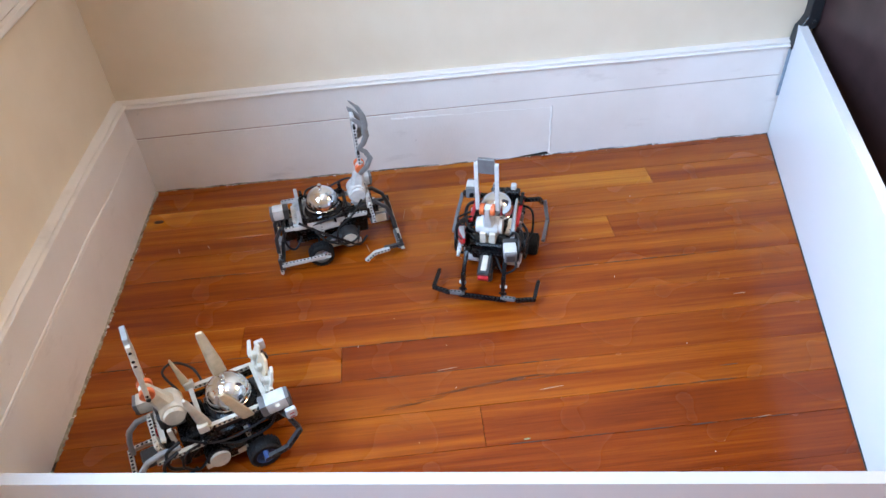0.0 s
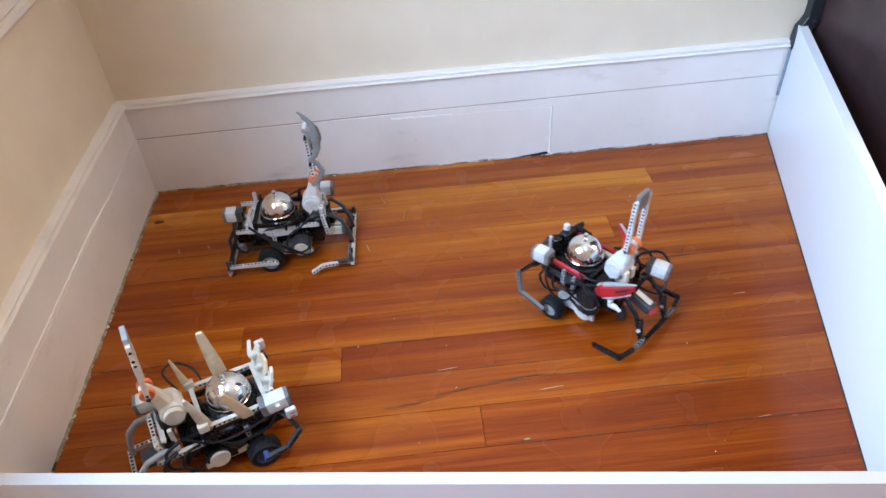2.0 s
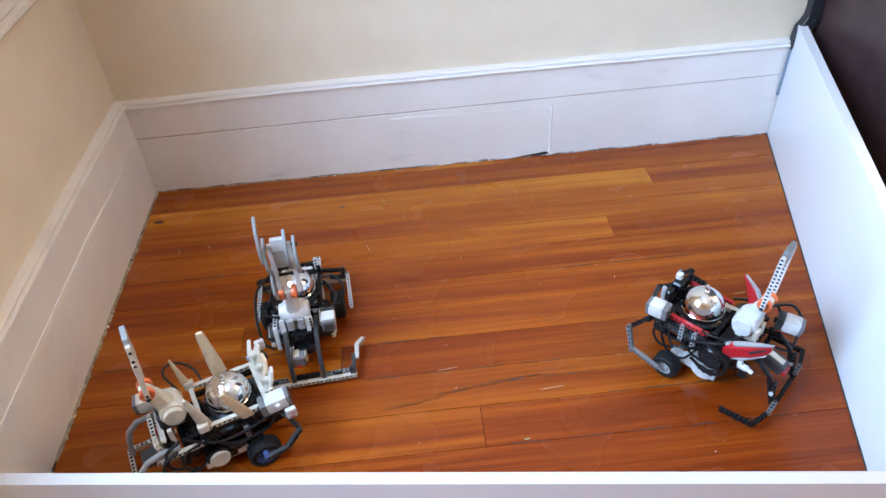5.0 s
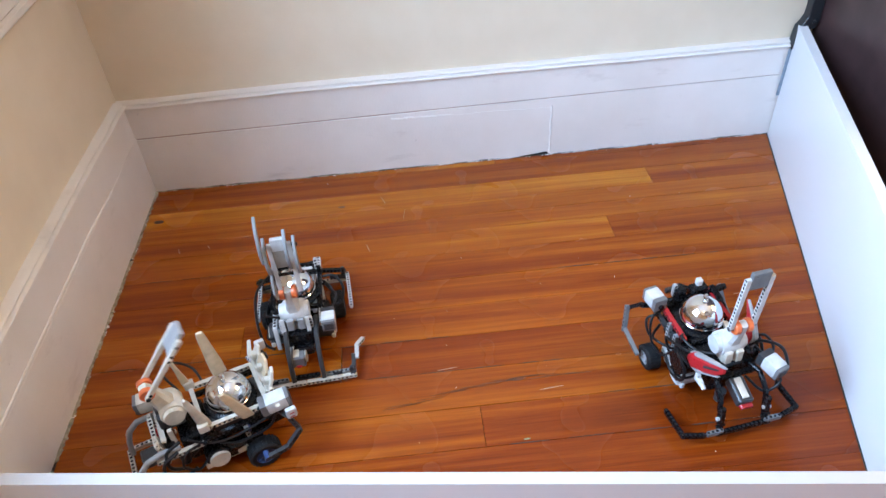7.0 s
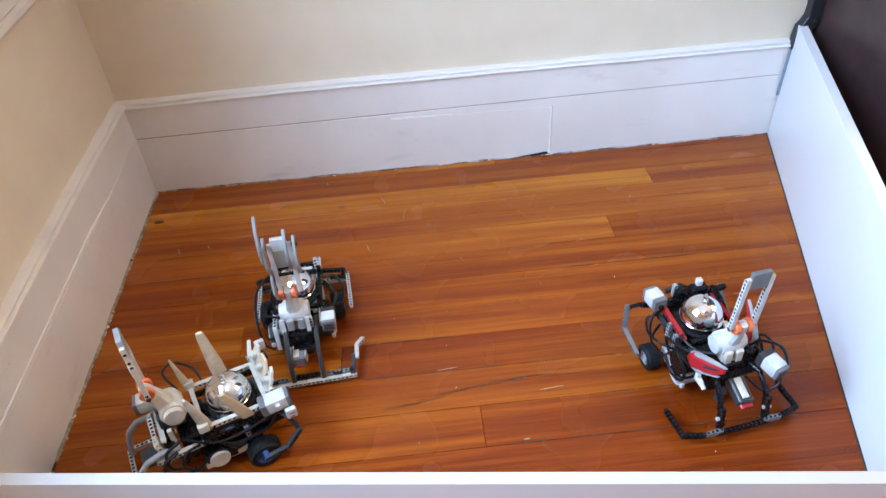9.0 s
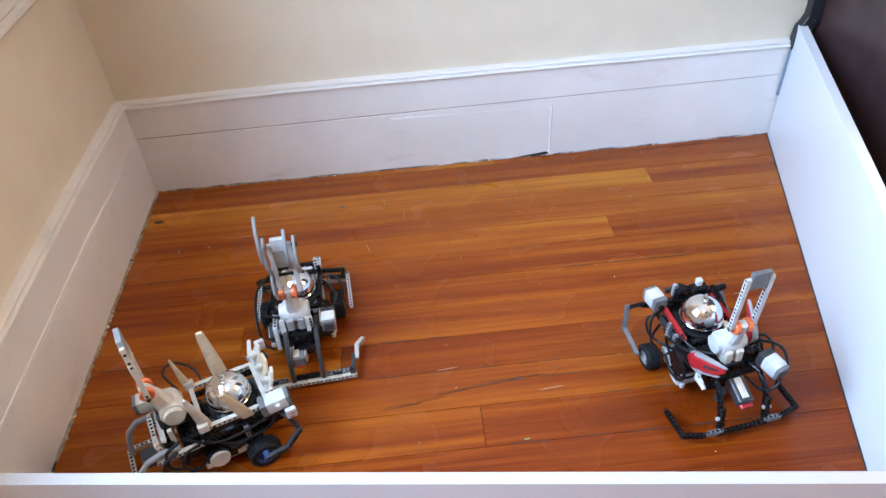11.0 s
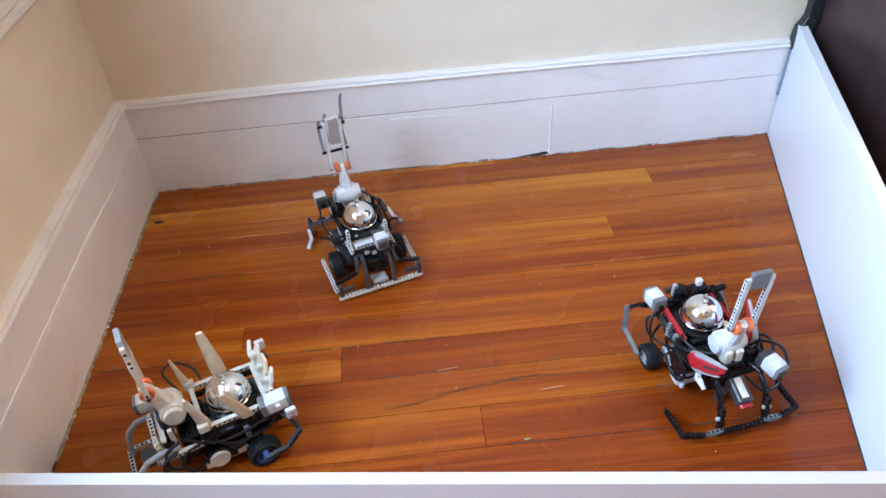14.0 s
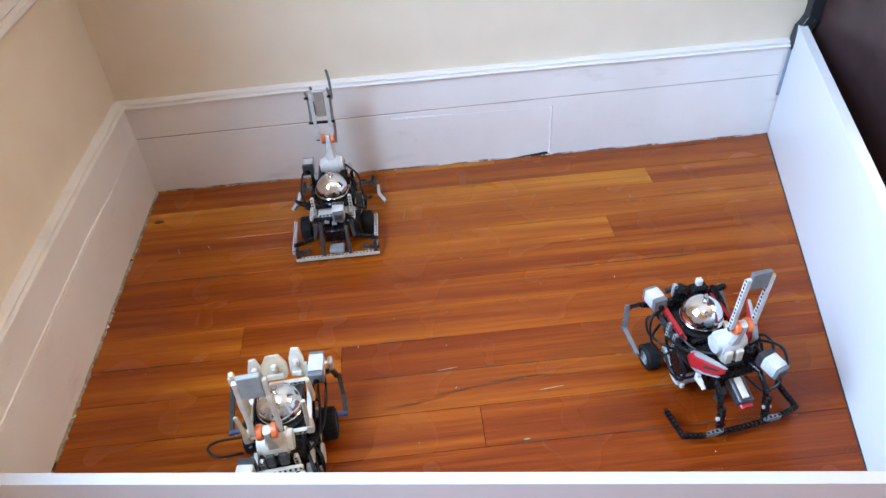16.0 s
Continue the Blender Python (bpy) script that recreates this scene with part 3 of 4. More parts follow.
def arm_motor(robot, cx, cz, hx, hz, shell, body):
    """Upright motor: two round caps low down, a neck up to the orange hub."""
    bm = bmesh.new()
    turned(bm, [(0, -19), (20, -19), (21, -17), (21, 17), (20, 19), (0, 19)], 28, "Y", (cx, 0, cz))
    neck = Vector((hx - cx, 0, hz - cz)).normalized()
    side = Vector((neck.z, 0, -neck.x))
    c, h = Vector((cx, 0, cz)), Vector((hx, 0, hz))
    loft(bm, [(c, side * 17, (0, 15, 0)), (c.lerp(h, 0.5), side * 13, (0, 11, 0)), (c.lerp(h, 0.8), side * 11, (0, 7, 0)), (h, side * 10, (0, 6, 0)), (h + neck * 9, side * 7, (0, 6, 0))])
    mo = part("arm_motor", bm, shell, robot, "white gear motor standing upright", smooth=True)
    for s in (-1, 1):
        bm = bmesh.new()
        rod(bm, (cx, s * 18, cz), (cx, s * 27, cz), 17, 16, 28)
        part("cap", bm, shell, mo, smooth=True)
        bm = bmesh.new()
        turned(bm, [(0, s * 6.5), (11.5, s * 6.5), (12, s * 8), (12, s * 14), (10.5, s * 15.5), (0, s * 15.5)], 22, "Y", (hx, 0, hz))
        bmesh.ops.recalc_face_normals(bm, faces=bm.faces[:])
        part("hub", bm, ORANGE, mo, "orange turning hub", smooth=True)
    bm = bmesh.new()
    box(bm, (cx + 4, 0, cz - 26), (30, 30, 18), 2)
    for y in (-10, 10):
        box(bm, (cx + 22, y, cz - 14), (10, 13, 26), 1.5)
    part("foot", bm, body, mo, smooth=False)
    return mo


def sensor(robot, p, x=(1, 0, 0), length=40, shell=WHITE, front=DARK_GREY, grey=12, name="sensor"):
    """A grey sensor body in a white wrap-round shell; it looks along x."""
    m = axes(p, x, Vector((0, 0, 1)).cross(Vector(x)))
    bm = bmesh.new()
    box(bm, (grey / 2 - 3, 0, 0.5), (length - grey - 4, 26.5, 26), 4.0, segments=2)
    se = part(name, bm, shell, robot, "white sensor shell round a grey body", m, smooth=True)
    bm = bmesh.new()
    box(bm, (-length / 2 + grey / 2, 0, 0), (grey, 26, 25), 2.2, segments=2)
    box(bm, (0, 0, -11.5), (length - 2, 24, 6), 1.5)
    part("back", bm, front, se, smooth=True)
    bm = bmesh.new()
    box(bm, (length / 2 - 3, 0, 0), (7, 25, 24), 2.0, segments=2)
    part("bezel", bm, MID_GREY, se, smooth=True)
    bm = bmesh.new()
    box(bm, (length / 2 + 0.3, 0, -1), (2, 18, 16), 0.8)
    part("face", bm, DARK_GREY, se)
    for yy in (-5, 5):
        bm = bmesh.new()
        rod(bm, (length / 2, yy, -1), (length / 2 + 2, yy, -1), 3.0, seg=12)
        part("lens", bm, DARK_GREY, se)
    bm = bmesh.new()
    rod(bm, (-length / 2 - 4, 0, -3), (-length / 2 + 2, 0, -3), 5, seg=12)
    part("plug", bm, BLACK, se)
    return se


def control_brick(robot, x, z, shell, under):
    bm = bmesh.new()
    box(bm, (x, 0, z), (112, 70, 20), 4, segments=2)
    b = part("control_brick", bm, shell, robot, "pale grey programmable control brick", smooth=True)
    bm = bmesh.new()
    box(bm, (x, 0, z - 18), (108, 66, 18), 3)
    part("battery_tray", bm, under, b)
    for xx, y in [(x - 55.6, y) for y in (-21, -7, 7, 21)] + [(x + 55.6, y) for y in (-21, 0, 21)]:
        bm = bmesh.new()
        box(bm, (xx, y, z - 4), (3, 11, 9), 0.8)
        part("socket", bm, BLACK, b)
    for y in (-20, -9, 5, 16):
        bm = bmesh.new()
        box(bm, (x - 50, y, z + 10.3), (3, 8, 1.2), 0.2)
        part("print_bar", bm, PIN_HOLE, b)


def cable(robot, pts, r=2.4, material=CABLE):
    bm = bmesh.new()
    tube(bm, pts, r)
    part("cable", bm, material, robot, "black ribbon cable", smooth=True)


def pins(robot, places, y=(0, 1, 0), material=None):
    for p in places:
        bm = bmesh.new()
        d = Vector(y).normalized() * 8
        rod(bm, Vector(p) - d, Vector(p) + d, 2.7, seg=10)
        part("pin", bm, material or BLACK, robot)


def chassis(robot, mat, z0=52, z1=66):
    bm = bmesh.new()
    box(bm, (0, 0, (z0 + z1) / 2), (130, 62, z1 - z0), 2)
    box(bm, (70, 0, 52), (46, 44, 50), 3)
    box(bm, (-60, 0, 45), (30, 50, 30), 3)
    part("chassis", bm, mat, robot, "dark core of beams and motors")
    for s in (-1, 1):
        beam(robot, 15, (-60, s * 33, 70), (1, 0, 0), (0, 1, 0), mat)
        beam(robot, 11, (-45, s * 33, 48), (1, 0, 0), (0, 1, 0), mat)


def axle(robot, x, z, half):
    bm = bmesh.new()
    rod(bm, (x, -half, z), (x, half, z), 2.4, seg=8)
    part("axle", bm, DARK_GREY, robot)


def hammer(robot, hx, hz, spread, mat, block, block_h=32, beams=15, face=(0, 1, 0)):
    """Two beams on the hub with a block between their tips; the origin is the hub."""
    bm = bmesh.new()
    top = (beams - 1) * 8
    box(bm, (0, 0, top + 14 - block_h / 2), (8.5, spread * 2 - 7.6, block_h), 1.2)
    arm = part("hammer_arm", bm, block, robot, "swinging hammer with a block head", Matrix.Translation((hx * S, 0, hz * S)))
    for s in (-1, 1):
        if face:
            beam(arm, beams, (0, s * spread, 0), (0, 0, 1), face, mat)
        else:
            bm = bmesh.new()
            box(bm, (0, s * spread, top / 2), (7.8, 7.4, top + 8), 1.6, segments=2)
            box(bm, (0, s * spread, top * 0.62), (9.0, 8.4, 26), 1.2)
            part("bar", bm, mat, arm)
        bm = bmesh.new()
        rod(bm, (0, s * 14, 0), (0, s * (spread + 4), 0), 4, seg=12)
        part("pivot", bm, DARK_GREY, arm)
    return arm


def blade(arm, pts, y, mat):
    """A curved tapering sickle blade beside the arm; pts of (x, z, half width)."""
    bm = bmesh.new()
    st = []
    for i, (x, z, w) in enumerate(pts):
        a = Vector((pts[max(i - 1, 0)][0], 0, pts[max(i - 1, 0)][1]))
        b = Vector((pts[min(i + 1, len(pts) - 1)][0], 0, pts[min(i + 1, len(pts) - 1)][1]))
        d = (b - a).normalized()
        st.append(((x, y, z), Vector((d.z, 0, -d.x)) * w, (0, 2.8, 0)))
    loft(bm, st)
    part("blade", bm, mat, arm, "curved grey plastic blade", smooth=True)


def bent_bar(robot, pts, half, mat, name="bent_arm", label=""):
    """A bar with bends through pts (mm)."""
    bm = bmesh.new()
    st = []
    P = [Vector(p) for p in pts]
    for i, p in enumerate(P):
        d = (P[min(i + 1, len(P) - 1)] - P[max(i - 1, 0)]).normalized()
        u = Vector((0, 1, 0)) if abs(d.y) < 0.8 else Vector((1, 0, 0))
        u = (u - d * u.dot(d)).normalized()
        st.append((p, u * half, d.cross(u) * half))
    loft(bm, st)
    return part(name, bm, mat, robot, label, smooth=True)


def robot_grey():
    r = tagged(new("toy_robot"), "white and black construction-toy robot with sickle-bladed hammer and chrome bell", "robot", group="battling toy robots")
    chassis(r, BLACK)
    control_brick(r, -18, 84, WHITE, BLACK)
    bell(r, 97)
    for s in (-1, 1):
        drive_motor(r, s, DARK_GREY, CREAM)
    wheels = [wheel(r, -25, 72, LIGHT_GREY), wheel(r, -25, -72, LIGHT_GREY)]
    axle(r, -25, 28, 70)
    arm_motor(r, 80, 132, 96, 194, WHITE, LIGHT_GREY)
    sensor(r, (102, 60, 118), (1, 0, 0))
    sensor(r, (-97, -17, 122), (-1, 0, 0))
    # side rails in white, black bell frame
    for s in (-1, 1):
        beam(r, 9, (25, s * 44, 96), (1, 0, 0), (0, 0, 1), WHITE)
        beam(r, 8, (-90, s * 46, 98 + 5 * s), (1, 0, 0), (0, 0, 1), WHITE)
        beam(r, 13, (-48, s * 46, 106), (1, 0, 0), (0, 1, 0), BLACK)
        beam(r, 5, (-12, s * 47, 62), (0, 0, 1), (0, 1, 0), WHITE)
        beam(r, 7, (100, s * 27, 78), (0, 0.0, 1), (1, 0, 0), WHITE)
        beam(r, 5, (45, s * 46, 96), (0, 0, 1), (0, 1, 0), BLACK)
        beam(r, 4, (-46, s * 47, 96), (0, 0, 1), (0, 1, 0), BLACK)
        leg = s * 28 + 6
        bent_bar(r, [(72, leg, 100), (118, leg, 104), (140, leg, 84), (152, leg, 50), (156, leg, 20)], 4.2, DARK_GREY, label="dark grey curved arm holding the bumper")
        bent_bar(r, [(-70, s * 26, 84), (-104, s * 28, 84), (-118, s * 29, 60), (-120, s * 30, 20)], 4.0, DARK_GREY, label="dark grey curved arm holding the bumper")
        # bumper ends
        beam_between(r, (158, s * 91, 24), (118, s * 93, 24), (0, 1, 0), DARK_GREY)
        beam_between(r, (124, s * 99, 24), (92, s * 101, 22), (0, 1, 0), WHITE)
        beam_between(r, (92, s * 101, 22), (74, s * 112, 17), (0.3, 1, 0), WHITE)
        beam(r, 3, (156, s * 88, 18), (0, 0, 1), (1, 0, 0), DARK_GREY)
        # rear side bars beside the wheels
        side = 97 if s > 0 else 90
        beam_between(r, (-112, s * side, 30), (-8, s * (side + 2), 34), (0, 0, 1), WHITE, label="white bar guarding the wheel")
        beam_between(r, (-112, s * 93, 24), (-112, s * 60, 30), (0, 0, 1), DARK_GREY)
        beam(r, 4, (-117, s * 88, 20), (0, 0, 1), (1, 0, 0), DARK_GREY)
        beam_between(r, (-104, s * 46, 58), (-108, s * 94, 46), (1, 0, 0), BLACK)
        beam_between(r, (-92, s * 40, 88), (-106, s * 44, 56), (0, 1, 0), DARK_GREY)
    for s in (-1, 1):
        beam(r, 5, (-56, s * 42, 100), (0, 0, 1), (1, 0, 0), WHITE)
    for y, z in ((-40, 66), (-24, 82), (22, 82)):
        beam(r, 7, (108, y, z), (-0.12, 0, 1), (0, 1, 0), WHITE)
    bm = bmesh.new()
    box(bm, (96, 0, 84), (34, 62, 34), 3)
    box(bm, (112, 4, 62), (26, 40, 20), 3)
    part("gear_block", bm, BLACK, r, "black gear block")
    beam(r, 12, (158, -92, 14), (0, 1, 0), (1, 0, 0), CREAM, label="pale bumper bar")
    beam(r, 12, (158, 4, 14), (0, 1, 0), (1, 0, 0), CREAM, label="pale bumper bar")
    beam(r, 7, (152, -24, 24), (0, 1, 0), (0, 0, 1), BLACK)
    beam(r, 12, (-118, -92, 12), (0, 1, 0), (0, 0, 1), CREAM, label="pale bumper bar")
    beam(r, 12, (-118, 4, 12), (0, 1, 0), (0, 0, 1), CREAM, label="pale bumper bar")
    for x, n, z in ((-50, 11, 106), (50, 11, 106), (-86, 11, 96), (104, 8, 96)):
        beam(r, n, (x, -(n - 1) * 4, z), (0, 1, 0), (1, 0, 0), BLACK)
    beam(r, 8, (-70, -28, 97), (0, 1, 0), (1, 0, 0), WHITE)
    for y, z in ((-18, 90), (-2, 84), (14, 90)):
        bm = bmesh.new()
        box(bm, (-84, y, z), (16, 11, 9), 1.5)
        part("connector", bm, LIGHT_GREY, r)
    bm = bmesh.new()
    box(bm, (-86, 0, 58), (34, 48, 34), 3)
    part("gear_block", bm, BLACK, r, "black gear block")
    bm = bmesh.new()
    box(bm, (-106, 0, 26), (26, 34, 10), 2)
    rod(bm, (-104, 0, 24), (-104, 0, 4), 6, 9, 14)
    bmesh.ops.create_icosphere(bm, subdivisions=2, radius=8 * S, matrix=Matrix.Translation((-0.104, 0, 0.008)))
    part("skid", bm, LIGHT_GREY, r, "grey rear skid")
    bm = bmesh.new()
    box(bm, (122, -8, 56), (44, 27, 26), 2.5)
    s1 = part("floor_sensor", bm, MID_GREY, r, "grey floor sensor with pale sides")
    for y in (-23, 7):
        bm = bmesh.new()
        box(bm, (120, y, 58), (34, 4, 22), 1.5)
        part("side_shell", bm, CREAM, s1)
    bm = bmesh.new()
    box(bm, (122, -10, 69.5), (36, 11, 3), 0.8)
    part("lid", bm, CREAM, s1)
    bm = bmesh.new()
    box(bm, (144.5, -8, 47), (4, 10, 5), 1)
    part("nose", bm, RED, s1)
    for y in (-92, 36):
        beam(r, 8, (151, y, 20), (0, 1, 0), (0, 0, 1), MID_GREY)
    pins(r, [(-20, 47, 96), (20, -47, 96), (40, 47, 106), (156, 60, 24), (156, -60, 24)])
    cable(r, [(-40, 40, 95), (-20, 66, 82), (20, 68, 66), (40, 58, 30), (60, 50, 40)])
    cable(r, [(-40, -40, 95), (-10, -68, 60), (30, -70, 40), (60, -66, 45), (70, -40, 60)])
    cable(r, [(95, 50, 110), (70, 70, 120), (20, 76, 100), (-20, 60, 84), (-60, 40, 80)])
    cable(r, [(-80, -10, 118), (-95, -44, 100), (-96, -60, 64), (-80, -54, 40), (-60, -40, 60)])
    cable(r, [(60, -30, 110), (30, -52, 110), (0, -50, 100), (-40, -46, 90)])
    cable(r, [(86, -30, 124), (60, -58, 108), (24, -66, 84), (20, -70, 46), (50, -60, 36)])
    cable(r, [(-60, -52, 108), (-20, -82, 98), (30, -86, 64), (62, -76, 36), (84, -56, 40)], 2.8)
    cable(r, [(-40, 48, 98), (-32, 74, 104), (-4, 90, 98), (16, 84, 76), (20, 60, 66)], 2.8)
    # white angled cheeks of the brick beside the bell
    for s in (-1, 1):
        bm = bmesh.new()
        loft(bm, [((-70, s * 40, 92), (0, 4, 0), (0, 0, 6)), ((-40, s * 44, 94), (0, 5, 0), (0, 0, 9)), ((-16, s * 45, 84), (0, 4, 0), (0, 0, 12)), ((30, s * 43, 82), (0, 4, 0), (0, 0, 8))])
        part("cheek", bm, WHITE, r, "white angled cheek panel")
    arm = hammer(r, 96, 194, 17, WHITE, WHITE, 26)
    arm.matrix_basis.translation.y = 0.006
    bm = bmesh.new()
    box(bm, (-1, -2, 92), (7, 22, 62), 1)
    part("panel", bm, TAUPE, arm, "grey-brown panel between the beams")
    for z in (44, 108):
        bm = bmesh.new()
        rod(bm, (0, -29, z), (0, 31, z), 3.0, seg=10)
        part("pin", bm, BLACK, arm)
    # hook and long sickles on one side, two shorter sickles on the other
    blade(arm, [(-4, -10, 5), (14, 6, 6), (24, 26, 6), (16, 44, 5), (2, 56, 4)], -24, BLADE)
    blade(arm, [(0, 52, 4), (14, 66, 6), (22, 84, 7), (20, 104, 7), (10, 118, 5), (-2, 128, 3)], -24, BLADE)
    blade(arm, [(18, 92, 5), (23, 112, 6), (21, 134, 5.5), (12, 156, 4), (-4, 174, 1.2)], -29, BLADE)
    blade(arm, [(0, 48, 4), (14, 60, 6), (20, 78, 6.5), (18, 98, 6), (8, 114, 4.5), (-4, 124, 2)], 26, BLADE)
    blade(arm, [(4, 62, 5), (14, 78, 6), (17, 96, 6), (14, 112, 5), (4, 128, 3), (-6, 138, 1.2)], 12, BLADE)
    return r, wheels, arm


def robot_red():
    r = tagged(new("toy_robot"), "black and red construction-toy robot with white hammer and chrome bell", "robot", group="battling toy robots")
    chassis(r, BLACK, 56, 74)
    # brick coloured black here to stand in for the dark, shaded interior
    control_brick(r, -14, 92, BLACK, BLACK)
    bell(r, 104)
    bm = bmesh.new()
    box(bm, (78, 0, 92), (56, 84, 34), 4)
    box(bm, (40, 0, 66), (100, 76, 30), 4)
    part("gear_block", bm, BLACK, r, "black gear block")
    for s in (-1, 1):
        drive_motor(r, s, WHITE, WHITE, cx=46, cy=44, cz=34, axle=-12)
    wheels = [wheel(r, -12, 80, LIGHT_GREY, 24, 26), wheel(r, -12, -80, LIGHT_GREY, 24, 26)]
    axle(r, -12, 24, 78)
    arm_motor(r, 80, 140, 100, 197, WHITE, CREAM)
    sensor(r, (136, 51, 126), (1, 0.25, -0.1), length=44)
    sensor(r, (-55, -64, 131), (-1, -0.1, 0), front=MID_GREY, grey=10)
    for s in (-1, 1):
        beam(r, 13, (-62, s * 50, 116), (1, 0, -0.05), (0, 1, 0), RED)
        beam(r, 9, (-40, s * 47, 104), (1, 0, 0), (0, 1, 0), BLACK)
        beam(r, 5, (-8, s * 54, 76), (0, 0, 1), (0, 1, 0), LIGHT_GREY)
        beam(r, 5, (16, s * 54, 70), (0, 0, 1), (0, 1, 0), LIGHT_GREY)
        beam(r, 11, (-60, s * 52, 88), (1, 0, 0), (0, 1, 0), DARK_GREY)
        # bumper carriers
        bent_bar(r, [(90, s * 34, 96), (128, s * 40, 102), (152, s * 42, 80), (164, s * 42, 34)], 4.0, BLACK, label="black curved arm holding the bumper")
        beam_between(r, (163, s * 42, 72), (168, s * 42, 28), (0, 1, 0), BLACK)
        beam(r, 4, (174, s * 66, 27), (0, -s, 0), (0, 0, 1), MID_GREY)
        beam_between(r, (172, s * 72, 23), (164, s * 106, 24), (0, 0, 1), BLACK)
        beam_between(r, (164, s * 107, 24), (110, s * 108, 21), (0, 0, 1), BLACK)
        # rear guard arms by the wheels
        beam_between(r, (-66, s * 84, 112), (-88, s * 90, 84), (0, 1, 0), BLACK)
        beam_between(r, (-90, s * 96, 86), (-74, s * 105, 46), (0, 1, 0), MID_GREY)
        beam_between(r, (-74, s * 105, 46), (-18, s * 103, 30), (0, 1, 0.2), MID_GREY, label="grey guard arm beside the wheel")
        beam_between(r, (-58, s * 44, 108), (-62, s * 82, 112), (1, 0, 0), BLACK)
    beam(r, 13, (174, -48, 22), (0, 1, 0), (0, 0, 1), BLACK, label="black bumper bar")
    for x, n, z in ((-58, 13, 112), (46, 11, 112), (118, 9, 98)):
        beam(r, n, (x, -(n - 1) * 4, z), (0, 1, 0), (1, 0, 0), BLACK)
    # red fairing blades: a low one on the right, an upright fin on the left
    bm = bmesh.new()
    loft(bm, [((70, -58, 110), (0, 5, 0), (0, 0, 8)), ((84, -60, 116), (0, 7, 0), (-3, 0, 16)), ((112, -54, 128), (0, 6, 0), (-3, 0, 13)), ((128, -47, 135), (0, 4.5, 0), (-3, 0, 10)), ((140, -42, 143), (0, 2.5, 0), (-1, 0, 5))])
    f = part("fairing", bm, RED, r, "pointed red fairing panel")
    bm = bmesh.new()
    loft(bm, [((72, -57, 122), (0, 5, 0), (0, 0, 2.5)), ((90, -58, 135), (0, 6, 0), (0, 0, 3)), ((120, -50, 146), (0, 5, 0), (0, 0, 2.5)), ((142, -41, 151), (0, 2, 0), (0, 0, 1.5))])
    part("edge", bm, LIGHT_GREY, f, "grey trim edge")
    bm = bmesh.new()
    loft(bm, [((76, -60, 99), (0, 5, 0), (0, 0, 2.5)), ((104, -58, 108), (0, 6, 0), (0, 0, 3)), ((136, -46, 126), (0, 2, 0), (0, 0, 2))])
    part("edge", bm, LIGHT_GREY, f, "grey trim edge")
    bm = bmesh.new()
    loft(bm, [((112, -61, 130), (0, 1, 0), (0, 0, 3)), ((134, -49, 141), (0, 1, 0), (0, 0, 1.6))])
    part("slot", bm, PIN_HOLE, f)
    bm = bmesh.new()
    loft(bm, [((70, 48, 116), (11, 0, 0), (0, 4, 0)), ((72, 49, 136), (11, 0, 3), (0, 4, 0)), ((58, 50, 164), (7, 0, 3), (0, 3, 0)), ((40, 51, 186), (1.5, 0, 1), (0, 1.5, 0))])
    f = part("fairing", bm, RED, r, "pointed red fin")
    bm = bmesh.new()
    loft(bm, [((84, 48, 118), (4, 0, 0), (0, 4.6, 0)), ((86, 49, 138), (3.5, 0, 1), (0, 4.6, 0)), ((68, 50, 167), (3, 0, 1), (0, 3.6, 0)), ((43, 51, 188), (1, 0, 1), (0, 2, 0))])
    part("edge", bm, LIGHT_GREY, f, "grey trim edge")
    # tail post with white peg
    beam(r, 4, (-52, 30, 118), (0, 1, 0), (1, 0, 0), BLACK)
    beam(r, 5, (-22, 50, 126), (-1, 0, 0.1), (0, 1, 0), BLACK)
    beam_between(r, (-62, 34, 112), (-92, 8, 108), (0, 0, 1), BLACK)
    beam_between(r, (-92, 8, 108), (-84, -24, 112), (0, 0, 1), DARK_GREY)
    bm = bmesh.new()
    box(bm, (-64, 28, 138), (12, 12, 18), 2.5)
    part("peg", bm, WHITE, r, "white peg")
    bm = bmesh.new()
    box(bm, (-60, 26, 122), (20, 34, 24), 3)
    box(bm, (-64, -6, 120), (14, 20, 22), 3)
    part("tail_block", bm, BLACK, r, "black tail block")
    # round black motor shells ahead of the wheels
    for s in (-1, 1):
        bm = bmesh.new()
        turned(bm, [(0, -15), (20, -15), (23, -12), (23, 12), (20, 15), (0, 15)], 24, "Y", (58, s * 60, 84))
        part("motor_shell", bm, BLACK, r, "round black motor shell", smooth=True)
        cable(r, [(30, s * 62, 112), (58, s * 76, 112), (84, s * 74, 96), (84, s * 74, 66), (56, s * 74, 50), (24, s * 74, 66)], 3.0)
    beam(r, 4, (-70, -16, 112), (0, 0, 1), (1, 0, 0), LIGHT_GREY)
    # floor sensor with a red nose
    bm = bmesh.new()
    box(bm, (0, 0, 0), (46, 26, 22), 2.5, axes((140, 0, 78), (1, 0, -0.35), (0, 1, 0)))
    fs = part("floor_sensor", bm, DARK_GREY, r, "dark grey touch sensor with red nose")
    bm = bmesh.new()
    box(bm, (-2, 0, 11.5), (36, 12, 3), 0.8, axes((140, 0, 78), (1, 0, -0.35), (0, 1, 0)))
    part("lid", bm, CREAM, fs)
    bm = bmesh.new()
    box(bm, (26, 0, -2), (9, 22, 9), 1.5, axes((140, 0, 78), (1, 0, -0.35), (0, 1, 0)))
    part("nose", bm, RED, fs, "bright red nose")
    bm = bmesh.new()
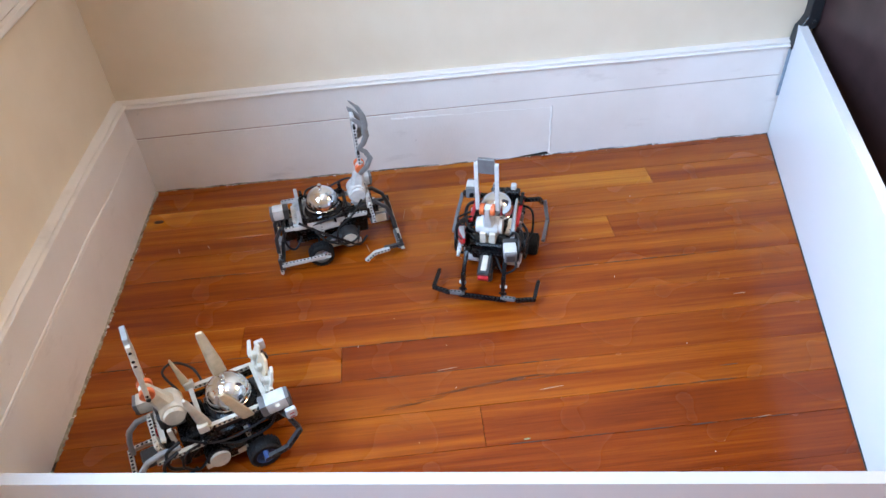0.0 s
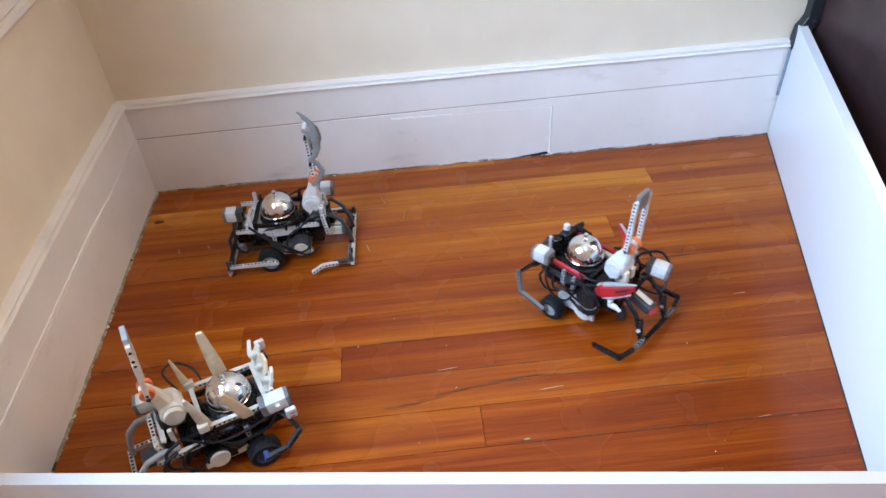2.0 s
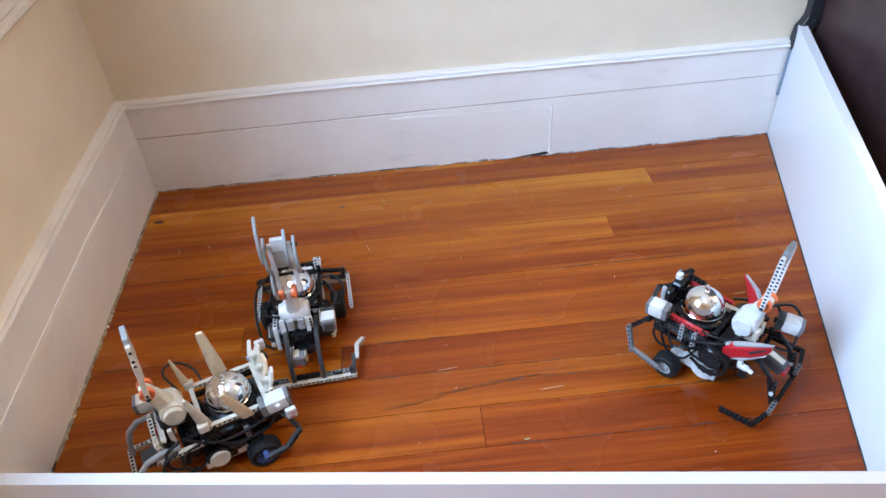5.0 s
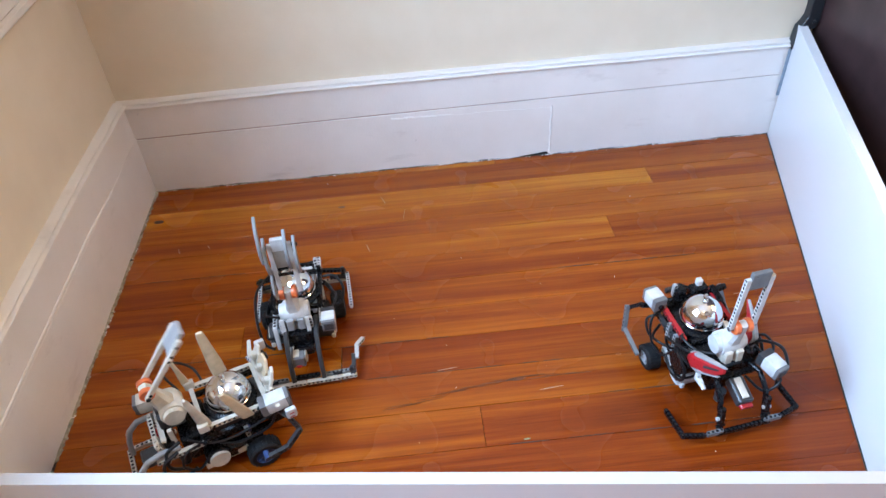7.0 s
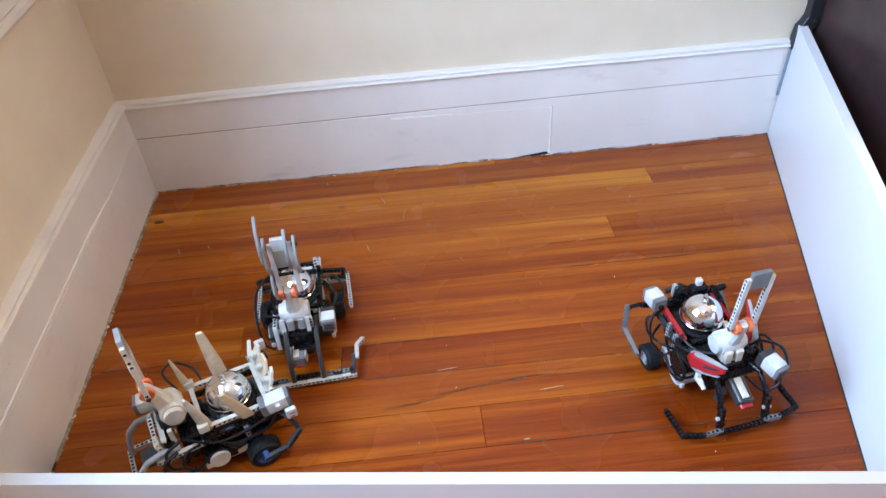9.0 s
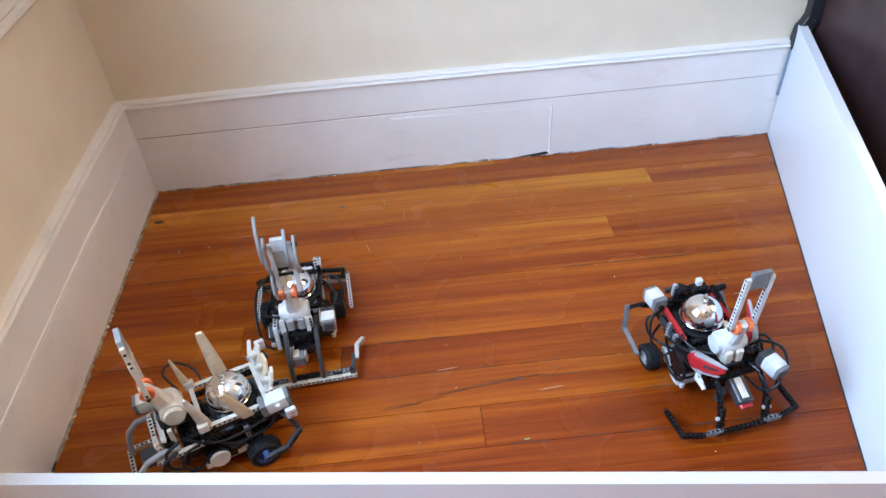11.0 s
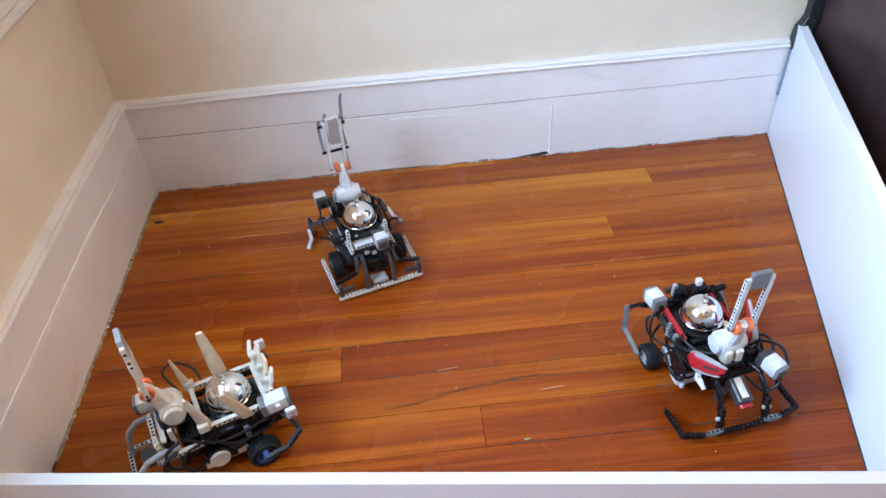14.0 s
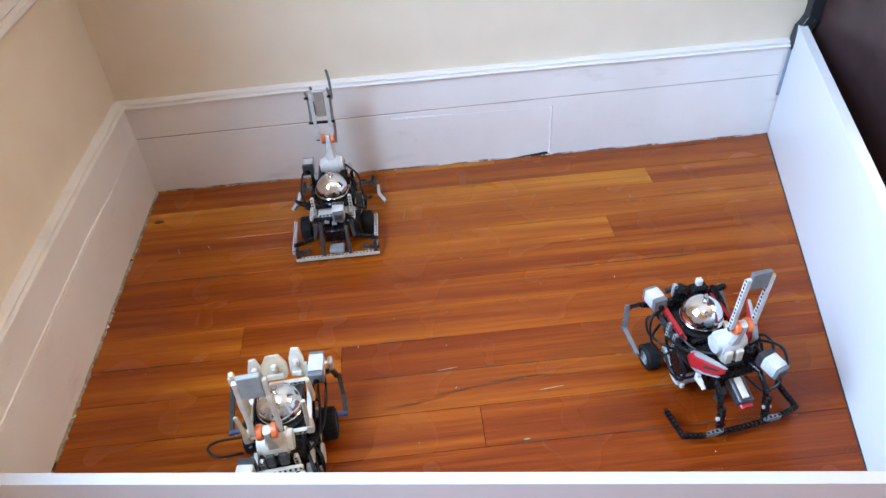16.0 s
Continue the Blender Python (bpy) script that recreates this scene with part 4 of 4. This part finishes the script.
    rod(bm, (100, 0, 30), (100, 0, 10), 10, 8, 14)
    bmesh.ops.create_icosphere(bm, subdivisions=2, radius=9 * S, matrix=Matrix.Translation((0.100, 0, 0.009)))
    part("skid", bm, DARK_GREY, r, "round front skid")
    for s in (-1, 1):
        bm = bmesh.new()
        rod(bm, (164, s * 36, 50), (164, s * 50, 50), 3.5, seg=10)
        part("peg", bm, WHITE, r)
    bm = bmesh.new()
    box(bm, (110, -60, 92), (18, 9, 9), 1.5)
    box(bm, (104, -60, 97), (8, 8, 12), 1.2)
    rod(bm, (117, -60, 92), (127, -60, 88), 3.8, seg=12)
    part("connector", bm, WHITE, r, "white axle connector")
    bm = bmesh.new()
    box(bm, (44, 36, 111), (52, 11, 10), 1.5)
    part("spacer", bm, CREAM, r, "cream spacer block beside the bell")
    pins(r, [(-20, 52, 104), (30, -52, 104), (60, -50, 110), (168, 42, 34), (168, -42, 34)])
    pts = [(-50, -40, 104), (-40, -72, 96), (-20, -78, 60), (10, -72, 50), (30, -60, 80), (50, -50, 100)]
    cable(r, pts)
    cable(r, [(x, -y, z) for x, y, z in pts])
    cable(r, [(30, -50, 108), (50, -70, 112), (80, -68, 104), (90, -50, 84), (70, -60, 50), (40, -66, 40)])
    cable(r, [(120, 58, 116), (106, 72, 130), (86, 66, 140), (76, 54, 124), (92, 44, 110)])
    cable(r, [(124, 52, 118), (150, 66, 96), (150, 40, 76), (120, 20, 88)])
    cable(r, [(20, -44, 110), (40, -58, 122), (70, -46, 118), (88, -24, 124)])
    cable(r, [(-30, -60, 86), (-10, -84, 84), (14, -84, 92), (30, -64, 84), (16, -56, 70)])
    cable(r, [(50, -60, 34), (66, -70, 44), (50, -72, 56), (38, -64, 44), (52, -62, 32)])
    cable(r, [(92, -30, 108), (66, -66, 122), (30, -72, 108), (4, -66, 88), (20, -62, 62), (48, -62, 56)])
    cable(r, [(-44, -56, 100), (-52, -74, 84), (-36, -76, 62), (-12, -66, 58)])
    cable(r, [(110, 40, 106), (136, 64, 102), (150, 70, 124), (128, 68, 152), (98, 54, 142), (84, 44, 120)], 2.8)
    cable(r, [(60, 40, 118), (84, 56, 112), (96, 72, 92), (70, 74, 60), (44, 62, 44)])
    arm = hammer(r, 100, 197, 20, WHITE, MID_GREY, 34)
    return r, wheels, arm


def horn(robot, base, lean, height, w0, w1, mat, turn=0, thick=3):
    """A flat tapering panel standing up from base and leaning by lean (mm)."""
    bm = bmesh.new()
    b, l = Vector(base), Vector(lean)
    c, s = math.cos(radians(turn)), math.sin(radians(turn))
    st = []
    for u, w in ((0, w0), (0.25, w0 * 1.02), (0.6, (w0 + w1) / 2), (0.92, w1 * 1.05), (1, w1 * 0.7)):
        st.append((b + l * u + Vector((0, 0, height * u)), (c * w, s * w, 0), (-s * thick, c * thick, 0)))
    loft(bm, st)
    return part("horn", bm, mat, robot, "tan tapering horn panel")


def robot_white():
    r = tagged(new("toy_robot"), "cream white construction-toy robot with tan horns, hammer and chrome bell", "robot", group="battling toy robots")
    chassis(r, BLACK, 56, 76)
    control_brick(r, -14, 92, DARK_GREY, BLACK)
    bell(r, 106)
    bm = bmesh.new()
    box(bm, (70, 0, 92), (50, 74, 26), 4)
    part("gear_block", bm, BLACK, r, "black gear block")
    for s in (-1, 1):
        drive_motor(r, s, BLACK, CREAM, cx=50, cy=40, cz=44, axle=-20)
    wheels = [wheel(r, -20, 68, BLUE), wheel(r, -20, -68, BLUE)]
    axle(r, -20, 28, 66)
    arm_motor(r, 88, 150, 110, 208, CREAM, DARK_GREY)
    sensor(r, (-62, 64, 132), (-1, 0.1, 0.1), length=50, front=MID_GREY, grey=11)
    sensor(r, (124, -48, 132), (1, -0.15, 0), shell=CREAM)
    for s in (-1, 1):
        beam(r, 13, (-50, s * 48, 116), (1, 0, 0.06), (0, 1, 0), CREAM)
        beam(r, 15, (-58, s * 50, 98), (1, 0, 0), (0, 1, 0), BLACK)
        beam(r, 11, (56, s * 46, 84 + 4 * s), (1, 0, 0.0), (0, 1, 0), CREAM)
        beam(r, 4, (-6, s * 54, 66), (0, 0, 1), (0, 1, 0), LIGHT_GREY)
        beam(r, 7, (104, s * 26, 78), (0, 0, 1), (1, 0, 0), CREAM)
        # guard arm by the wheel
        beam_between(r, (-60, s * 62, 112), (-74, s * 84, 106), (0, 0.5, 1), DARK_GREY)
        beam_between(r, (-74, s * 86, 106), (-84, s * 91, 76), (0, 1, 0), DARK_GREY)
        beam_between(r, (-84, s * 95, 76), (-60, s * 98, 54), (0, 1, 0), DARK_GREY)
        beam_between(r, (-58, s * 99, 52), (-22, s * 99, 48), (0, 1, 0), DARK_GREY, label="dark grey guard arm beside the wheel")
        bm = bmesh.new()
        rod(bm, (-20, s * 86, 48), (-20, s * 102, 48), 4.5, seg=12)
        part("axle_stop", bm, BLUE, r, "blue axle stop")
        # round curved arms carry the bumper
        bent_bar(r, [(100, s * 40, 92), (128, s * 43, 102), (152, s * 46, 98), (170, s * 48, 80), (178, s * 50, 54), (182, s * 50, 22)], 4.4, LIGHT_GREY, label="light grey curved arm holding the bumper")
        beam_between(r, (176, s * 58, 62), (184, s * 58, 20), (0, 1, 0), CREAM, label="pale leg holding the bumper")
        beam_between(r, (182, s * 66, 14), (108, s * 66, 14), (0, 0, 1), CREAM, label="pale bumper end bar")
    beam(r, 17, (188, -64, 14), (0, 1, 0), (0, 0, 1), CREAM, label="pale bumper bar")
    for x, n, z in ((54, 13, 120), (-52, 13, 116)):
        beam(r, n, (x, -(n - 1) * 4, z), (0, 1, 0), (1, 0, 0), CREAM)
    beam(r, 9, (118, -32, 116), (0, 1, 0), (1, 0, 0.4), CREAM)
    for y in (-30, 20, 34):
        beam(r, 7, (124, y, 68), (0.1, 0, 1), (0, 1, 0), CREAM)
    beam(r, 9, (130, -28, 112), (0, 1, 0), (0, 0, 1), CREAM)
    for y, z in ((30, 84), (8, 96), (-20, 80)):
        bm = bmesh.new()
        box(bm, (129, y, z), (12, 14, 13), 2)
        part("connector", bm, RED, r, "small red connector")
    bm = bmesh.new()
    box(bm, (112, 4, 84), (16, 62, 44), 3)
    part("gear_block", bm, BLACK, r, "black gear block")
    cable(r, [(104, 52, 100), (128, 58, 92), (134, 56, 60), (112, 54, 36), (88, 50, 40)], 3.0)
    cable(r, [(96, 44, 112), (120, 50, 104), (124, 52, 70), (100, 52, 50)], 3.0)
    # tan and cream horns round the bell
    horn(r, (0, -50, 122), (8, -4, 0), 106, 12, 7, TAN)
    horn(r, (56, -50, 122), (10, -2, 0), 74, 6, 2.2, TAN)
    for y in (-50, 50):
        bm = bmesh.new()
        box(bm, (54, y, 128), (17, 11, 18), 1.8)
        part("clip", bm, CREAM, r, "cream clip holding a horn")
    horn(r, (48, 46, 122), (16, 6, 0), 84, 9, 4, CREAM)
    horn(r, (-16, 54, 114), (27, 2, 0), 76, 10, 6, TAN)
    # eight-sided shields standing along the rear beam
    for y, w, h, turn in ((-38, 11, 46, 8), (-6, 22, 48, 0), (31, 13, 56, -10)):
        bm = bmesh.new()
        prism(bm, [(-w * 0.8, 0), (w * 0.8, 0), (w, h * 0.22), (w, h * 0.62), (w * 0.5, h), (-w * 0.5, h), (-w, h * 0.62), (-w, h * 0.22)], -2.6, 2.6, 1.0)
        m = Matrix.Translation((-0.060, y * S, 0.121)) @ Matrix.Rotation(radians(90 + turn), 4, "Z") @ Matrix.Rotation(radians(-17), 4, "X")
        sh = part("shield", bm, TAN if w == 22 else CREAM, r, "cream eight-sided shield panel", m)
        bm = bmesh.new()
        box(bm, (0, -6, h * 0.52), (10, 11, 13), 1.5)
        box(bm, (0, -4, h * 0.16), (w * 1.3, 8, 9), 1.5)
        part("clip", bm, CREAM, sh)
        bm = bmesh.new()
        rod(bm, (0, -14, h * 0.52), (0, 6, h * 0.52), 3.0, seg=10)
        part("peg", bm, CREAM, sh)
    for s in (-1, 1):
        horn(r, (-56, s * 56, 132), (-8, s * 26, 0), 8, 8, 3, CREAM, 90)
        beam(r, 5, (-58, s * 46, 112), (-0.2, 0, 1), (0, 1, 0), CREAM)
        # white pad with red marks at the elbow of the guard arm
        bm = bmesh.new()
        box(bm, (-80, s * 86, 116), (18, 9, 22), 3.5, segments=2)
        pad = part("pad", bm, WHITE, r, "white pad with small red marks")
        for z in (110, 118):
            bm = bmesh.new()
            box(bm, (-80, s * 90.6, z), (8, 0.8, 2.4), 0.2)
            part("mark", bm, RED, pad)
    bm = bmesh.new()
    box(bm, (148, 0, 54), (34, 26, 24), 2.5)
    fs = part("floor_sensor", bm, DARK_GREY, r, "dark grey touch sensor with red nose")
    bm = bmesh.new()
    box(bm, (128, 14, 66), (7, 30, 9), 1.2)
    part("nose", bm, RED, fs)
    bm = bmesh.new()
    box(bm, (140, 62, 34), (34, 18, 20), 2.5)
    part("fairing", bm, CREAM, r, "cream fairing")
    bm = bmesh.new()
    rod(bm, (104, 0, 30), (104, 0, 10), 10, 8, 14)
    bmesh.ops.create_icosphere(bm, subdivisions=2, radius=9 * S, matrix=Matrix.Translation((0.104, 0, 0.009)))
    part("skid", bm, DARK_GREY, r, "round front skid")
    pins(r, [(-20, 52, 98), (20, 52, 98), (60, 52, 98), (40, 46, 118)])
    pins(r, [(-10, 52, 84)], material=BLUE)
    cable(r, [(70, 50, 92), (92, 62, 100), (104, 62, 70), (84, 58, 44), (60, 52, 62)])
    cable(r, [(-50, 60, 100), (-10, 60, 90), (30, 58, 86), (60, 52, 92), (84, 44, 108)])
    cable(r, [(74, -58, 116), (88, -92, 136), (66, -110, 132), (40, -100, 110), (32, -58, 100)], 2.2)
    cable(r, [(-60, 74, 120), (-40, 72, 88), (10, 64, 74), (40, 56, 82)])
    cable(r, [(70, -20, 110), (60, 30, 104), (70, 44, 84), (90, 40, 60)])
    arm = hammer(r, 110, 208, 20, CREAM, LIGHT_GREY, 44, face=None)
    for s in (-1, 1):
        for z in (-2, 8, 76, 86, 104):
            bm = bmesh.new()
            rod(bm, (0, s * 20, z), (0, s * 24.3, z), 2.6, seg=10)
            part("pin", bm, BLACK, arm)
    return r, wheels, arm


GREY = robot_grey()
RED_ROBOT = robot_red()
CREAM_ROBOT = robot_white()
floor_boards()


# ---- what moves ----
# seconds, x, y, heading in degrees
GREY_PATH = [(0, .471, -.276, 9.1), (1.5, .471, -.276, 9.1), (1.75, .421, -.279, 4), (2.0, .371, -.284, -1.4), (2.3, .371, -.284, -2),
             (2.4, .378, -.289, -10), (2.5, .389, -.296, -23.3), (2.7, .402, -.318, -45), (2.85, .404, -.338, -63), (3.0, .404, -.357, -78.6), (3.12, .401, -.364, -84), (3.5, .400, -.365, -84.5),
             (3.7, .401, -.370, -84.5), (4.0, .404, -.413, -84.7), (4.2, .408, -.452, -84.8), (4.7, .428, -.548, -85.2), (5.0, .430, -.551, -85.3), (11.4, .430, -.551, -85.3),
             (11.6, .430, -.530, -85.5), (11.8, .429, -.480, -86), (12.0, .429, -.440, -86.4), (12.2, .429, -.437, -87), (12.35, .428, -.432, -90), (12.5, .426, -.419, -101.3),
             (12.7, .424, -.388, -124.5), (12.85, .435, -.365, -145), (13.0, .450, -.343, -163), (13.2, .477, -.329, -187.4), (13.35, .495, -.325, -202), (13.5, .516, -.323, -217.3), (13.7, .540, -.337, -238), (13.85, .552, -.347, -250),
             (14.0, .555, -.348, -252.5), (14.2, .546, -.310, -252.5), (14.5, .530, -.257, -252.4), (14.8, .502, -.180, -253.5), (15.0, .491, -.146, -254.2), (15.2, .484, -.142, -257), (15.5, .481, -.146, -261.1),
             (15.75, .486, -.190, -266), (16.0, .492, -.229, -269.7)]
RED_PATH = [(0, .855, -.372, -108.2), (0.12, .856, -.373, -107), (0.3, .864, -.395, -91), (0.5, .877, -.424, -70.5), (0.65, .888, -.434, -58), (0.8, .896, -.439, -53), (1.0, .898, -.440, -52.3), (1.2, .900, -.442, -51),
            (1.5, .931, -.474, -48.6), (2.0, 1.007, -.543, -49), (2.5, 1.076, -.606, -48.7), (3.0, 1.148, -.673, -47.4), (3.5, 1.215, -.738, -47.5), (3.75, 1.239, -.775, -43), (4.0, 1.243, -.784, -41.3), (4.4, 1.242, -.783, -41.6),
            (4.9, 1.190, -.722, -47), (5.2, 1.178, -.715, -50), (5.6, 1.172, -.730, -66), (6.0, 1.172, -.739, -80), (6.3, 1.172, -.739, -81), (16, 1.172, -.739, -81)]
CREAM_PATH = [(0, .336, -.805, 203.8), (14.2, .336, -.805, 203.8), (14.35, .358, -.796, 203.6), (14.5, .393, -.779, 203.4), (14.65, .426, -.767, 203), (14.8, .450, -.760, 203.5), (14.95, .444, -.763, 206.5), (15.0, .442, -.764, 208.5), (15.1, .434, -.774, 220),
              (15.2, .426, -.788, 233), (15.35, .423, -.814, 251), (15.5, .425, -.834, 265.5), (15.62, .427, -.842, 273), (16, .426, -.842, 274.5)]
# seconds, degrees by which the hammer leans back towards its bell
GREY_ARM = [(0, 0), (7.9, 0), (8.0, 18), (8.1, 86), (8.2, 102), (8.5, 102), (8.6, 58), (8.7, 34), (8.8, 14), (8.9, 2), (9.0, 0), (16, 0)]
RED_ARM = [(0, -3), (16, -3)]
CREAM_ARM = [(0, 4), (6.1, 4), (6.22, 45), (6.3, 88), (6.36, 97), (6.62, 97), (6.7, 93), (6.8, 77), (6.9, 60), (7.0, 40), (7.1, 18), (7.2, -2), (7.3, 0), (16, 0)]


def between(path, t):
    for a, b in zip(path, path[1:]):
        if t <= b[0]:
            u = (t - a[0]) / (b[0] - a[0])
            return [p + (q - p) * u for p, q in zip(a, b)]
    return path[-1]


def motions():
    for (ob, wheels, arm), path, swing in ((GREY, GREY_PATH, GREY_ARM), (RED_ROBOT, RED_PATH, RED_ARM), (CREAM_ROBOT, CREAM_PATH, CREAM_ARM)):
        walk(ob, [(t, pose(x, y, 0, 0, 0, a)) for t, x, y, a in path])
        place = arm.matrix_basis.translation.copy()
        walk(arm, [(t, pose(*place, 0, -a, 0)) for t, a in swing])
        for w in wheels:
            at = w.matrix_basis.translation.copy()
            rows, roll, last = [(0, pose(*at))], 0.0, None
            for k in range(0, 161):
                t, x, y, a = between(path, k / 10)
                c, s = math.cos(radians(a)), math.sin(radians(a))
                hub = (x + c * at.x - s * at.y, y + s * at.x + c * at.y)
                if last:
                    ds = (hub[0] - last[0]) * c + (hub[1] - last[1]) * s
                    roll += math.degrees(ds / at.z)
                    if abs(ds) > 1e-5 or k == 160 or moved:
                        rows.append((k / 10, pose(*at, 0, roll, 0)))
                    moved = abs(ds) > 1e-5
                else:
                    moved = False
                last = hub
            walk(w, rows)


motions()
